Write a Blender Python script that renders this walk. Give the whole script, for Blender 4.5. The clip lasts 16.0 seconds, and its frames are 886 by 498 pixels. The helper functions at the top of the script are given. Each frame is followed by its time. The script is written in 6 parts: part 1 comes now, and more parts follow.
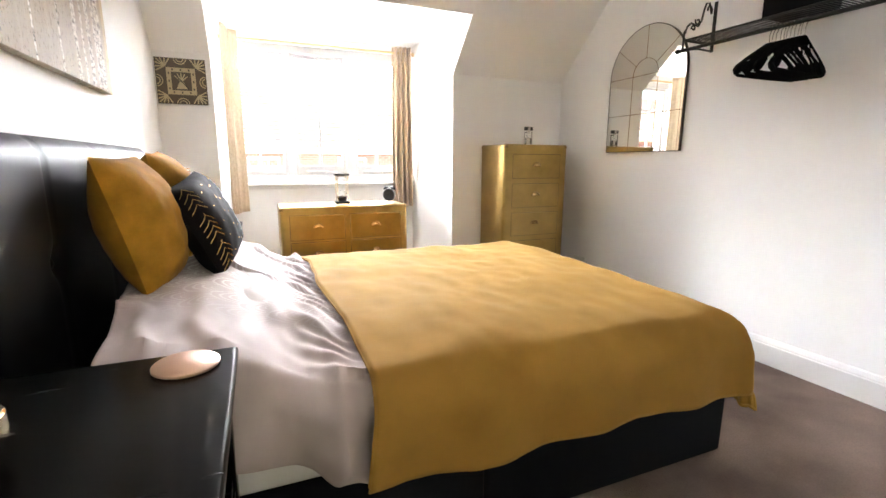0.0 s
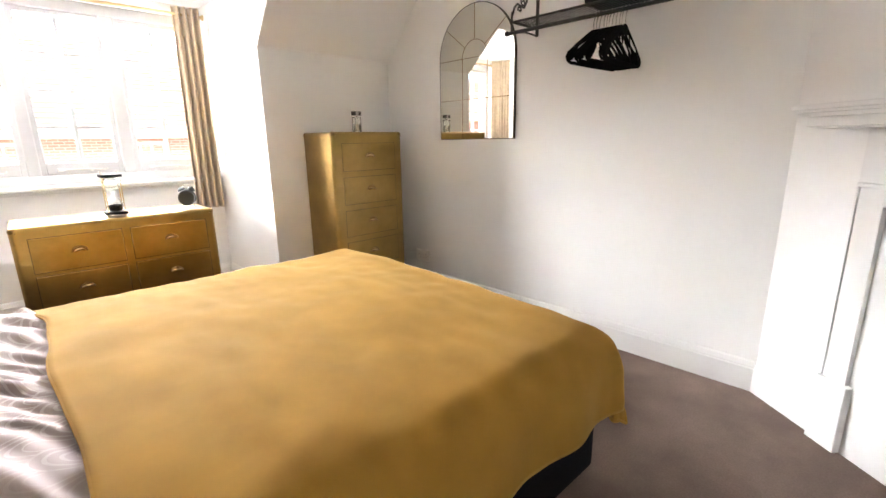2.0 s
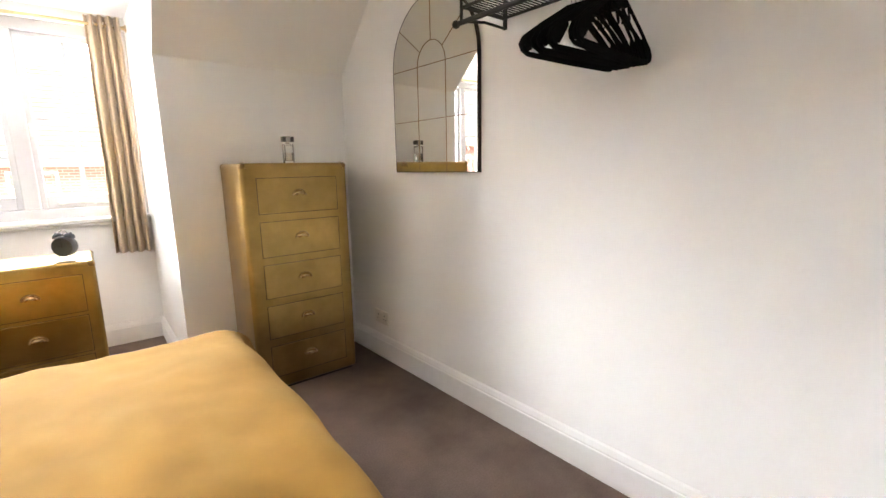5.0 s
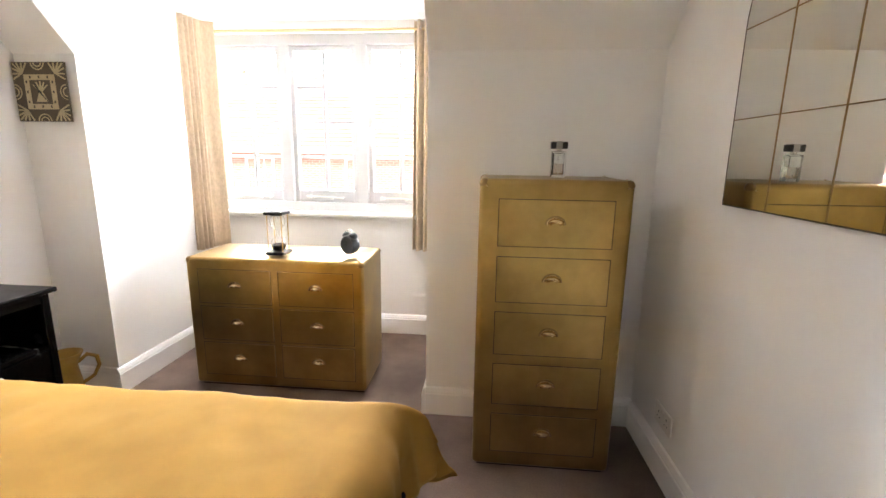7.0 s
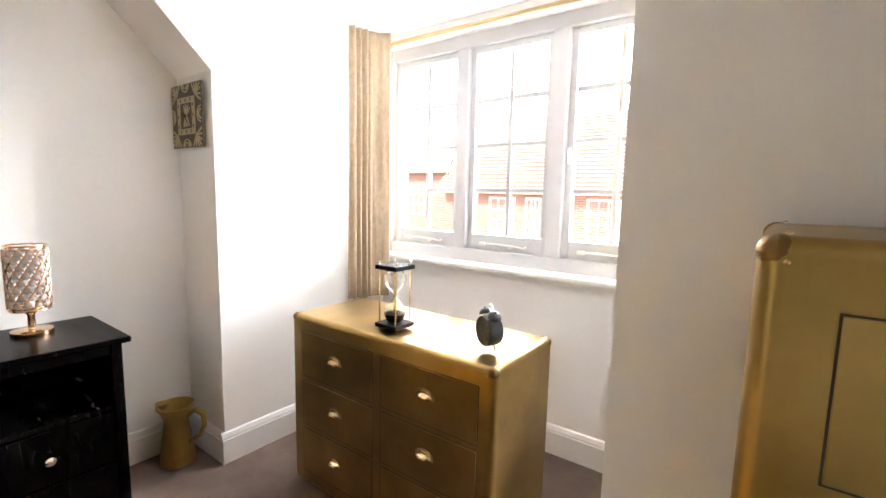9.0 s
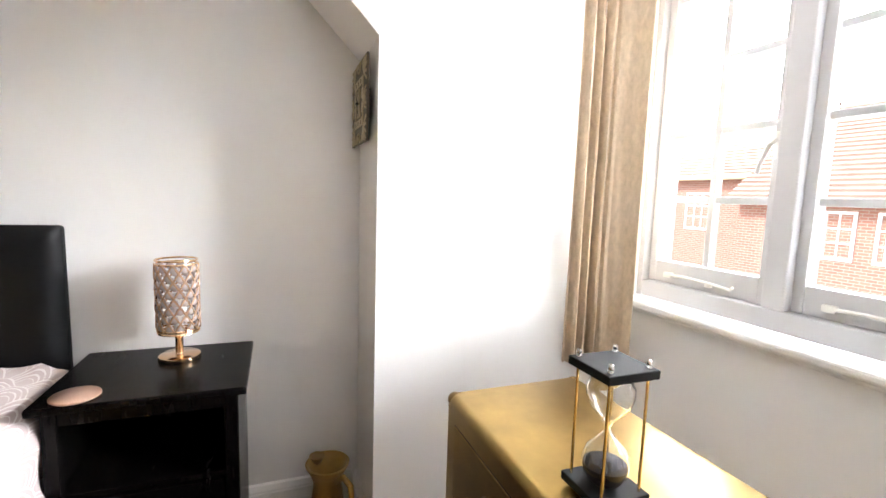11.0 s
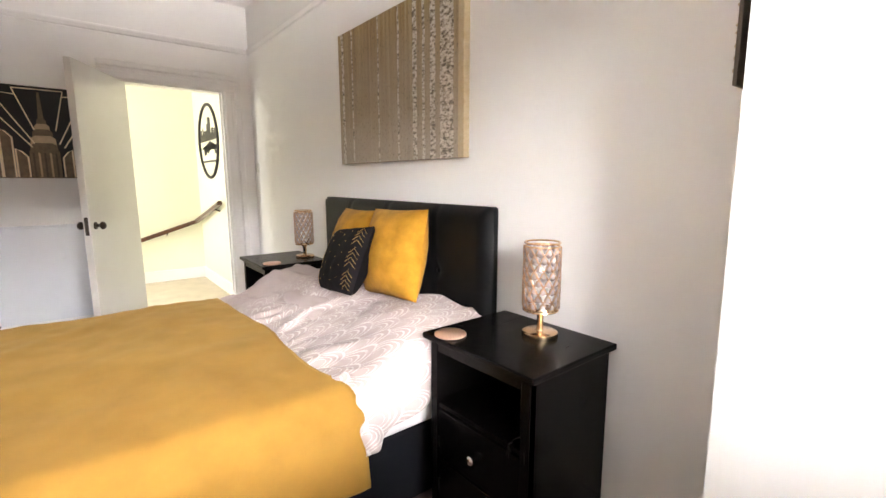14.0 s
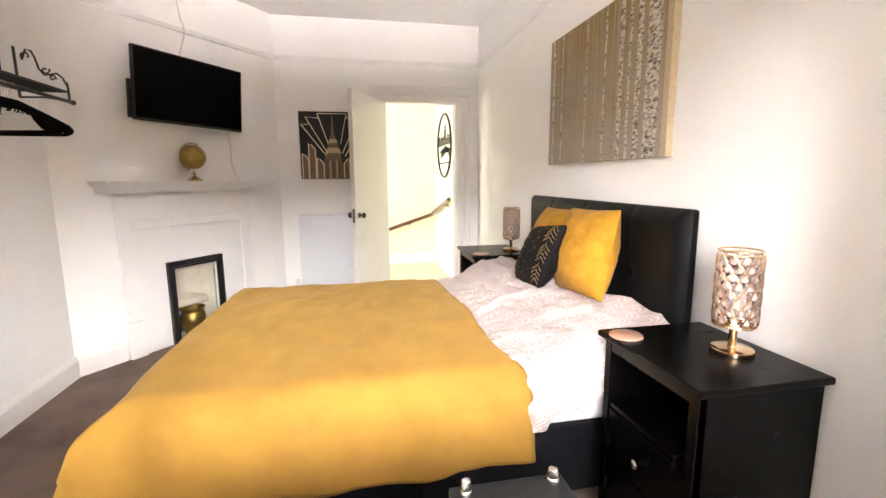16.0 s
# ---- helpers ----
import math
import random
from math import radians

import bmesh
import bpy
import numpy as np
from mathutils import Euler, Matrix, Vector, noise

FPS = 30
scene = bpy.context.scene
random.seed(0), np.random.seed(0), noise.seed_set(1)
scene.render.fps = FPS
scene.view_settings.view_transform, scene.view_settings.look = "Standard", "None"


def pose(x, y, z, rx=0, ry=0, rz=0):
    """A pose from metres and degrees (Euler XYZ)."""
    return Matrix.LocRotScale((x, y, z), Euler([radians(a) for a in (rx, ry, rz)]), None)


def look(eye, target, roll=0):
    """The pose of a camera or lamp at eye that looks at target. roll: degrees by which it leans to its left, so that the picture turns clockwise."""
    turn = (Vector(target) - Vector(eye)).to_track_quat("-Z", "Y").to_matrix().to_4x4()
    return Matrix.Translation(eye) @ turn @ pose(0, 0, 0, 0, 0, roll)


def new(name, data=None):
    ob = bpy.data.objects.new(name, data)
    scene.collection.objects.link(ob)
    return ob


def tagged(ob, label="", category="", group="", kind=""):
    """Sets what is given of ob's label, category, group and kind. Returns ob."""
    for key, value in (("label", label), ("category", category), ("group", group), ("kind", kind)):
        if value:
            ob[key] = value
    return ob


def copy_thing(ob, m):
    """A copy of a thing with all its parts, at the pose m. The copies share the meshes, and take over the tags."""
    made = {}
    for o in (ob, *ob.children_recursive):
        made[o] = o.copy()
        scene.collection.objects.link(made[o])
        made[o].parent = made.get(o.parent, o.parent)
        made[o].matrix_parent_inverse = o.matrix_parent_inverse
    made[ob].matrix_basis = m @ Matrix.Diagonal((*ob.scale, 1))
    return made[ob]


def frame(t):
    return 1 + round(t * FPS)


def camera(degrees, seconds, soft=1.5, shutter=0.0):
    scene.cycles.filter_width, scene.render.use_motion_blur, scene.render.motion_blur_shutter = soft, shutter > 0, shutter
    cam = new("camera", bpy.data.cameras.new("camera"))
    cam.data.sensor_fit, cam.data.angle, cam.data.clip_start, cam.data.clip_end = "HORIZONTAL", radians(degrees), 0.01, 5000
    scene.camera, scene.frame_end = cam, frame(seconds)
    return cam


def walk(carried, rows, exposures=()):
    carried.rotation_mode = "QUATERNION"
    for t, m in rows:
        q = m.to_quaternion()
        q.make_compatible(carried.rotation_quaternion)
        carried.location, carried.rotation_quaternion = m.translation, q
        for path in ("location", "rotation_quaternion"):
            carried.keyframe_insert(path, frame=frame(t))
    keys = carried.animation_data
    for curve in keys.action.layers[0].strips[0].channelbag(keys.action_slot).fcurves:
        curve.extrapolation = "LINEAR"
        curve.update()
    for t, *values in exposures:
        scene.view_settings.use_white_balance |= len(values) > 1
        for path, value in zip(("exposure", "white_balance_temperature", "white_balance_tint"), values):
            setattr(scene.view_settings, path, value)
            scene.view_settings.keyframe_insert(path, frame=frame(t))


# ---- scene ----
cam = camera(89.4, 16.0)
PATH = [
    (0, (0.558, 0.138, 1.089), (1.299, 1.956, 0.709), 0.2),
    (0.5, (0.627, 0.22, 1.121), (1.441, 1.994, 0.688), -0.4),
    (1, (0.688, 0.314, 1.118), (1.629, 2.022, 0.673), -0.4),
    (1.5, (0.709, 0.409, 1.156), (1.834, 1.995, 0.689), -0.6),
    (2, (0.777, 0.494, 1.163), (2.102, 1.915, 0.691), -0.9),
    (2.5, (0.913, 0.571, 1.163), (2.41, 1.812, 0.696), -1.0),
    (3, (1.028, 0.594, 1.197), (2.626, 1.697, 0.719), -1.0),
    (3.2, (1.082, 0.6, 1.189), (2.701, 1.678, 0.723), -0.9),
    (5.3, (1.776, 0.913, 1.199), (2.853, 2.554, 0.811), -0.4),
    (5.5, (1.849, 1.009, 1.246), (2.814, 2.71, 0.829), -0.0),
    (6, (2.017, 1.149, 1.288), (2.642, 2.996, 0.846), 0.0),
    (6.5, (2.167, 1.271, 1.287), (2.375, 3.214, 0.857), 0.3),
    (7, (2.289, 1.428, 1.303), (2.112, 3.379, 0.9), 0.8),
    (7.5, (2.336, 1.685, 1.298), (1.847, 3.594, 0.958), 0.9),
    (8, (2.365, 1.974, 1.298), (1.628, 3.812, 1.018), 1.1),
    (8.5, (2.36, 2.258, 1.289), (1.396, 3.993, 1.04), 1.2),
    (9, (2.283, 2.544, 1.26), (1.104, 4.142, 1.021), 1.3),
    (9.5, (2.144, 2.735, 1.235), (0.749, 4.147, 0.994), 1.3),
    (9.7, (2.096, 2.807, 1.23), (0.613, 4.127, 0.988), 1.3),
    (11.8, (1.552, 3.439, 1.293), (-0.412, 3.709, 1.025), 1.5),
    (12, (1.51, 3.485, 1.294), (-0.464, 3.637, 1.009), 1.2),
    (12.5, (1.435, 3.557, 1.3), (-0.539, 3.374, 1.02), 1.0),
    (13, (1.377, 3.666, 1.297), (-0.479, 2.985, 0.997), 0.6),
    (13.5, (1.358, 3.752, 1.263), (-0.265, 2.621, 0.966), 0.4),
    (14, (1.348, 3.863, 1.255), (0.096, 2.333, 0.951), -0.0),
    (14.5, (1.383, 3.978, 1.222), (0.426, 2.248, 0.918), -0.1),
    (15, (1.388, 4.072, 1.22), (0.677, 2.229, 0.913), -0.3),
    (15.3, (1.381, 4.099, 1.231), (0.78, 2.216, 0.927), -0.3),
    (15.5, (1.365, 4.102, 1.237), (0.83, 2.2, 0.926), -0.3),
    (16, (1.29, 4.062, 1.271), (0.912, 2.123, 0.958), -0.4),
]
walk(cam, [(t, look(eye, target, roll)) for t, eye, target, roll in PATH],
     exposures=[(0.0, 4.66, 6600, 12), (3.0, 4.56, 6800, 13), (5.5, 4.58, 6800, 13), (7.0, 4.48, 6750, 13), (9.5, 4.08, 6700, 13), (12.5, 3.78, 6600, 12), (14.0, 3.98, 7050, 16), (16.0, 4.33, 7250, 17)])

# ---- world, sun, large lights ----
world = bpy.data.worlds.new("world")
scene.world = world
world.use_nodes = True
wn = world.node_tree.nodes
sky = wn.new("ShaderNodeTexSky")
sky.sky_type = 'NISHITA'
sky.sun_disc = False
sky.sun_elevation = radians(42)
sky.sun_rotation = radians(200)
sky.air_density, sky.dust_density, sky.ozone_density = 1.0, 1.5, 1.0
wn["Background"].inputs["Strength"].default_value = 0.05
world.node_tree.links.new(sky.outputs["Color"], wn["Background"].inputs["Color"])

sun_data = bpy.data.lights.new("sun", 'SUN')
sun_data.energy, sun_data.angle, sun_data.color = 0.4, radians(10), (1.0, 0.95, 0.88)
sun = new("sun", sun_data)
sun.matrix_basis = look((0, 0, 0), (0.25, 0.72, -0.68))


def area_lamp(name, eye, target, w, h, power, color):
    d = bpy.data.lights.new(name, 'AREA')
    d.shape, d.size, d.size_y, d.energy, d.color = 'RECTANGLE', w, h, power, color
    o = new(name, d)
    o.matrix_basis = look(eye, target)
    return o


# lamps standing in for sky through the dormer window, and the landing's own window
area_lamp("window_skylight", (-0.5, 23.0, 7.4), (1.2, 4.6, 1.4), 32.0, 6.4, 2450, (0.92, 0.96, 1.0))
area_lamp("high_skylight", (1.2, 8.2, 6.2), (1.2, 4.6, 1.3), 4.0, 3.2, 42, (0.92, 0.96, 1.0))
# added fill lamp below view, lifting the ceiling and upper walls
area_lamp("street_fill_lamp", (0.9, 14.6, -2.6), (1.2, 4.6, 1.5), 9.0, 3.0, 400, (0.98, 0.98, 1.0))
area_lamp("landing_skylight", (3.3, -1.7, 1.7), (0.3, -1.9, 1.3), 1.2, 1.4, 4.5, (1.0, 0.98, 0.93))

# ---- materials ----
def nodes_of(name):
    m = bpy.data.materials.new(name)
    m.use_nodes = True
    nt = m.node_tree
    return m, nt, nt.nodes["Principled BSDF"]


def link(nt, a, b):
    nt.links.new(a, b)


def coords(nt, stretch=(1, 1, 1)):
    tc = nt.nodes.new("ShaderNodeTexCoord")
    mp = nt.nodes.new("ShaderNodeMapping")
    mp.inputs["Scale"].default_value = stretch
    link(nt, tc.outputs["Object"], mp.inputs["Vector"])
    return mp.outputs["Vector"]


def noise_tex(nt, vec, scale, detail=4.0, rough=0.55):
    n = nt.nodes.new("ShaderNodeTexNoise")
    n.inputs["Scale"].default_value = scale
    n.inputs["Detail"].default_value = detail
    n.inputs["Roughness"].default_value = rough
    link(nt, vec, n.inputs["Vector"])
    return n.outputs["Fac"]


def ramp(nt, fac, stops):
    r = nt.nodes.new("ShaderNodeValToRGB")
    e = r.color_ramp.elements
    e[0].position, e[0].color = stops[0][0], (*stops[0][1], 1)
    e[1].position, e[1].color = stops[-1][0], (*stops[-1][1], 1)
    for p, c in stops[1:-1]:
        k = e.new(p)
        k.color = (*c, 1)
    link(nt, fac, r.inputs["Fac"])
    return r.outputs["Color"]


def mixed(nt, fac, a, b, how='MIX'):
    m = nt.nodes.new("ShaderNodeMix")
    m.data_type, m.blend_type = 'RGBA', how
    for sock, v in ((m.inputs[0], fac), (m.inputs[6], a), (m.inputs[7], b)):
        if hasattr(v, "links"):
            link(nt, v, sock)
        elif isinstance(v, tuple):
            sock.default_value = (*v, 1)
        else:
            sock.default_value = v
    return m.outputs[2]


def calc(nt, op, a, b=0.0, c=0.0):
    m = nt.nodes.new("ShaderNodeMath")
    m.operation = op
    for sock, v in zip(m.inputs, (a, b, c)):
        if hasattr(v, "links"):
            link(nt, v, sock)
        else:
            sock.default_value = v
    return m.outputs[0]


def bumped(nt, bsdf, height, strength, distance):
    b = nt.nodes.new("ShaderNodeBump")
    b.inputs["Strength"].default_value = strength
    b.inputs["Distance"].default_value = distance
    link(nt, height, b.inputs["Height"])
    link(nt, b.outputs["Normal"], bsdf.inputs["Normal"])


def shade(c, k):
    return tuple(min(1.0, v * k) for v in c)


def surface(name, color, rough=0.5, metal=0.0, vary=0.08, scale=3.0, fine=60.0, bump=0.15, depth=0.002,
            stretch=(1, 1, 1), sheen=0.0, coat=0.0, rough_vary=0.08, spec=0.5):
    """Paint, metal, wood or cloth: colour that drifts at two scales, and fine relief."""
    m, nt, b = nodes_of(name)
    v = coords(nt, stretch)
    big, small = noise_tex(nt, v, scale, 5), noise_tex(nt, v, fine, 3)
    col = ramp(nt, big, [(0.3, shade(color, 1 - vary)), (0.7, shade(color, 1 + vary))])
    col = mixed(nt, calc(nt, 'MULTIPLY', small, vary * 1.5), col, shade(color, 0.75))
    link(nt, col, b.inputs["Base Color"])
    r = calc(nt, 'MULTIPLY_ADD', big, rough_vary * 2, rough - rough_vary)
    link(nt, r, b.inputs["Roughness"])
    b.inputs["Metallic"].default_value = metal
    b.inputs["Specular IOR Level"].default_value = spec
    b.inputs["Sheen Weight"].default_value = sheen
    b.inputs["Sheen Roughness"].default_value = 0.4
    b.inputs["Coat Weight"].default_value = coat
    b.inputs["Coat Roughness"].default_value = 0.15
    if bump:
        bumped(nt, b, small, bump, depth)
    return m


def glass(name, color=(1, 1, 1), rough=0.0, ior=1.45):
    m, nt, b = nodes_of(name)
    b.inputs["Base Color"].default_value = (*color, 1)
    b.inputs["Transmission Weight"].default_value = 1.0
    b.inputs["Roughness"].default_value = rough
    b.inputs["IOR"].default_value = ior
    return m


WALL = surface("wall_paint", (0.91, 0.905, 0.89), 0.75, vary=0.015, scale=1.2, fine=220, bump=0.10, depth=0.001, spec=0.25)
CEIL = surface("ceiling_paint", (0.91, 0.905, 0.89), 0.8, vary=0.015, scale=1.2, fine=180, bump=0.1, depth=0.001, spec=0.2)
GLOSS = surface("white_gloss_paint", (0.86, 0.855, 0.84), 0.32, vary=0.015, scale=3, fine=90, bump=0.05, depth=0.001)
# white window paint with backlit shade put into its colour
SASHPAINT = surface("darkened_window_paint", (0.58, 0.58, 0.59), 0.38, vary=0.03, scale=6, fine=90, bump=0.08, depth=0.001)
RADPAINT = surface("cool_white_radiator_enamel", (0.76, 0.785, 0.82), 0.3, vary=0.015, scale=3, fine=90, bump=0.04, depth=0.001)
DOORPAINT = surface("cream_gloss_paint", (0.75, 0.73, 0.69), 0.16, vary=0.02, scale=3, fine=30, bump=0.12, depth=0.002)
HALLW = surface("landing_wall_paint", (0.85, 0.85, 0.68), 0.75, vary=0.02, scale=1.5, fine=200, bump=0.08, depth=0.001)
BRASS = surface("aged_brass_sheet", (0.405, 0.268, 0.090), 0.33, metal=1.0, vary=0.34, scale=4, fine=26, bump=0.10, depth=0.0012, rough_vary=0.10)
BRASS_D = surface("dark_brass_corner", (0.26, 0.165, 0.065), 0.35, metal=1.0, vary=0.2, scale=20, fine=120, bump=0.1, depth=0.0006)
HANDLE = surface("polished_brass", (0.70, 0.52, 0.28), 0.22, metal=1.0, vary=0.08, scale=20, fine=150, bump=0)
GROOVE = surface("dark_joint", (0.05, 0.03, 0.012), 0.7, vary=0.1)
LEATHER = surface("black_faux_leather", (0.004, 0.004, 0.005), 0.42, vary=0.1, scale=6, fine=380, bump=0.25, depth=0.0008, spec=0.2)
LACQUER = surface("black_brown_lacquer", (0.003, 0.0025, 0.0025), 0.25, vary=0.15, scale=5, fine=90, bump=0.06, depth=0.0006, stretch=(1, 6, 1), spec=0.09)
DIVAN = surface("charcoal_divan_cloth", (0.009, 0.009, 0.012), 0.9, vary=0.15, scale=6, fine=500, bump=0.35, depth=0.001, spec=0.08)
BLACK = surface("black_metal", (0.012, 0.011, 0.011), 0.45, vary=0.1, scale=30, fine=200, bump=0.1, depth=0.0005)
VELVETB = surface("black_velvet_flock", (0.006, 0.006, 0.006), 0.95, vary=0.1, fine=500, bump=0.2, depth=0.001, spec=0.1)
CHROME = surface("chrome", (0.8, 0.78, 0.75), 0.12, metal=1.0, vary=0.03, bump=0)
PEWTER = surface("brushed_pewter", (0.42, 0.40, 0.38), 0.35, metal=1.0, vary=0.08, scale=40, bump=0)
ROSE = surface("rose_gold_metal", (0.80, 0.55, 0.33), 0.16, metal=1.0, vary=0.05, bump=0)
ROSE_D = surface("copper_brown_wire", (0.52, 0.33, 0.21), 0.28, metal=1.0, vary=0.1, bump=0)
GOLD = surface("gold_metal", (0.80, 0.58, 0.24), 0.25, metal=1.0, vary=0.06, bump=0)
OLDGOLD = surface("antique_gold", (0.44, 0.31, 0.10), 0.40, metal=1.0, vary=0.3, scale=18, fine=80, bump=0.15, depth=0.002)
MUSTARD = surface("mustard_velvet", (0.40, 0.195, 0.022), 0.9, vary=0.30, scale=13, fine=260, bump=0.25, depth=0.0015, sheen=0.06, spec=0.1)
FLEECE = surface("mustard_fleece", (0.318, 0.170, 0.036), 0.90, vary=0.15, scale=5, fine=420, bump=0.3, depth=0.0012, spec=0.08)
fleece_bsdf = FLEECE.node_tree.nodes["Principled BSDF"]
fleece_bsdf.inputs["Sheen Weight"].default_value = 0.18
fleece_bsdf.inputs["Sheen Roughness"].default_value = 0.5
fleece_bsdf.inputs["Sheen Tint"].default_value = (1.0, 0.74, 0.34, 1)
fleece_bsdf.inputs["Specular Tint"].default_value = (1.0, 0.78, 0.42, 1)
SHEETW = surface("white_cotton", (0.78, 0.76, 0.76), 0.9, vary=0.03, fine=300, bump=0.15, depth=0.001, spec=0.2)
PLAINPINK = surface("blush_cotton", (0.45, 0.372, 0.352), 0.85, vary=0.04, fine=300, bump=0.15, depth=0.001, sheen=0.1, spec=0.25)
SAND = surface("black_sand", (0.02, 0.02, 0.022), 0.9, fine=900, bump=0.5, depth=0.001)
PLATE = surface("charcoal_stained_wood", (0.009, 0.009, 0.009), 0.62, fine=60, stretch=(1, 8, 1), bump=0.1, depth=0.0005, spec=0.1)
CERAMIC = surface("mustard_glazed_clay", (0.32, 0.19, 0.035), 0.45, vary=0.2, scale=8, fine=60, bump=0.1, depth=0.002)
SCREEN = surface("black_screen", (0.002, 0.002, 0.002), 0.12, vary=0.05, bump=0, spec=0.05, rough_vary=0.02)
CABLE = surface("white_cable", (0.7, 0.68, 0.62), 0.5, bump=0)
PLASTIC = surface("white_plastic", (0.78, 0.77, 0.73), 0.35, vary=0.02, bump=0)
CASTIRON = surface("black_cast_iron", (0.014, 0.014, 0.014), 0.38, vary=0.15, scale=20, fine=160, bump=0.25, depth=0.002)
FIREBACK = surface("painted_fireback", (0.62, 0.58, 0.49), 0.65, vary=0.14, scale=6, fine=40, bump=0.25, depth=0.006)
RAILWOOD = surface("dark_stained_handrail", (0.10, 0.035, 0.015), 0.3, vary=0.2, scale=5, stretch=(1, 1, 6), coat=0.4, bump=0.05)
BRONZE = surface("dark_bronze", (0.05, 0.038, 0.028), 0.35, metal=0.8, vary=0.1, bump=0)
GREYBODY = surface("gunmetal_paint", (0.045, 0.05, 0.056), 0.35, metal=0.4, vary=0.05, bump=0)
DIAL = surface("clock_dial", (0.55, 0.57, 0.58), 0.4, vary=0.02, bump=0)
LINEW = surface("line_white", (0.92, 0.78, 0.56), 0.5, vary=0.03, bump=0)
CREAM = surface("cream_enamel", (0.50, 0.42, 0.26), 0.55, vary=0.1, scale=30, bump=0.1)
CLOCKBG = surface("dark_bronze_print", (0.09, 0.07, 0.045), 0.55, vary=0.15, scale=30, bump=0.1)
ARTBG = surface("black_canvas_print", (0.018, 0.016, 0.016), 0.7, vary=0.15, scale=10, fine=500, bump=0.2)
TOWER = surface("bronze_print", (0.20, 0.14, 0.085), 0.65, vary=0.3, scale=30, fine=400, bump=0.2)
TOWER_L = surface("pale_gold_print", (0.62, 0.46, 0.28), 0.6, vary=0.15, scale=30, bump=0.1)
CURTAIN = surface("beige_satin_curtain", (0.60, 0.475, 0.33), 0.36, vary=0.14, scale=70, fine=160, bump=0.2, depth=0.0008, stretch=(1, 1, 0.5), sheen=0.1)
RODMAT = surface("brushed_brass_rod", (0.62, 0.47, 0.26), 0.3, metal=1.0, vary=0.05, bump=0)
CARPET_L = surface("cream_landing_carpet", (0.60, 0.54, 0.44), 0.95, vary=0.08, scale=6, fine=300, bump=0.4, depth=0.004, spec=0.1)
PANE = glass("window_glass", (1, 1, 1), 0.0, 1.02)
CLEAR = glass("clear_glass", (0.98, 0.99, 0.99), 0.0, 1.5)
CRYSTAL = glass("crystal_beads", (0.86, 0.74, 0.69), 0.06, 1.45)
CRYSTAL.node_tree.nodes["Principled BSDF"].inputs["Transmission Weight"].default_value = 0.45
LIQUID = glass("perfume", (0.90, 0.82, 0.74), 0.0, 1.33)
ROOFTILE = surface("clay_roof_tile", (0.25, 0.165, 0.125), 0.85, vary=0.2, scale=2, fine=12, bump=0.1, depth=0.01)
GROUND = surface("far_ground", (0.36, 0.35, 0.33), 0.9, vary=0.2, scale=0.3, fine=3, bump=0.1)
DARKGLASS = surface("far_window_glass", (0.02, 0.034, 0.052), 0.5, vary=0.1, bump=0, spec=0.02)


def mirror_material():
    m, nt, b = nodes_of("mirror_silver")
    b.inputs["Base Color"].default_value = (0.80, 0.80, 0.77, 1)
    b.inputs["Metallic"].default_value = 1.0
    b.inputs["Roughness"].default_value = 0.015
    return m


MIRROR = mirror_material()


def carpet_material():
    m, nt, b = nodes_of("taupe_carpet")
    v = coords(nt)
    blot, tuft, grain = noise_tex(nt, v, 2.2, 5), noise_tex(nt, v, 140, 2), noise_tex(nt, v, 420, 2)
    col = ramp(nt, blot, [(0.34, (0.180, 0.130, 0.107)), (0.66, (0.335, 0.250, 0.208))])
    col = mixed(nt, calc(nt, 'MULTIPLY', tuft, 0.55), col, (0.085, 0.062, 0.052))
    link(nt, col, b.inputs["Base Color"])
    b.inputs["Roughness"].default_value = 0.97
    b.inputs["Specular IOR Level"].default_value = 0.1
    bumped(nt, b, calc(nt, 'ADD', tuft, grain), 0.6, 0.004)
    return m


CARPET = carpet_material()


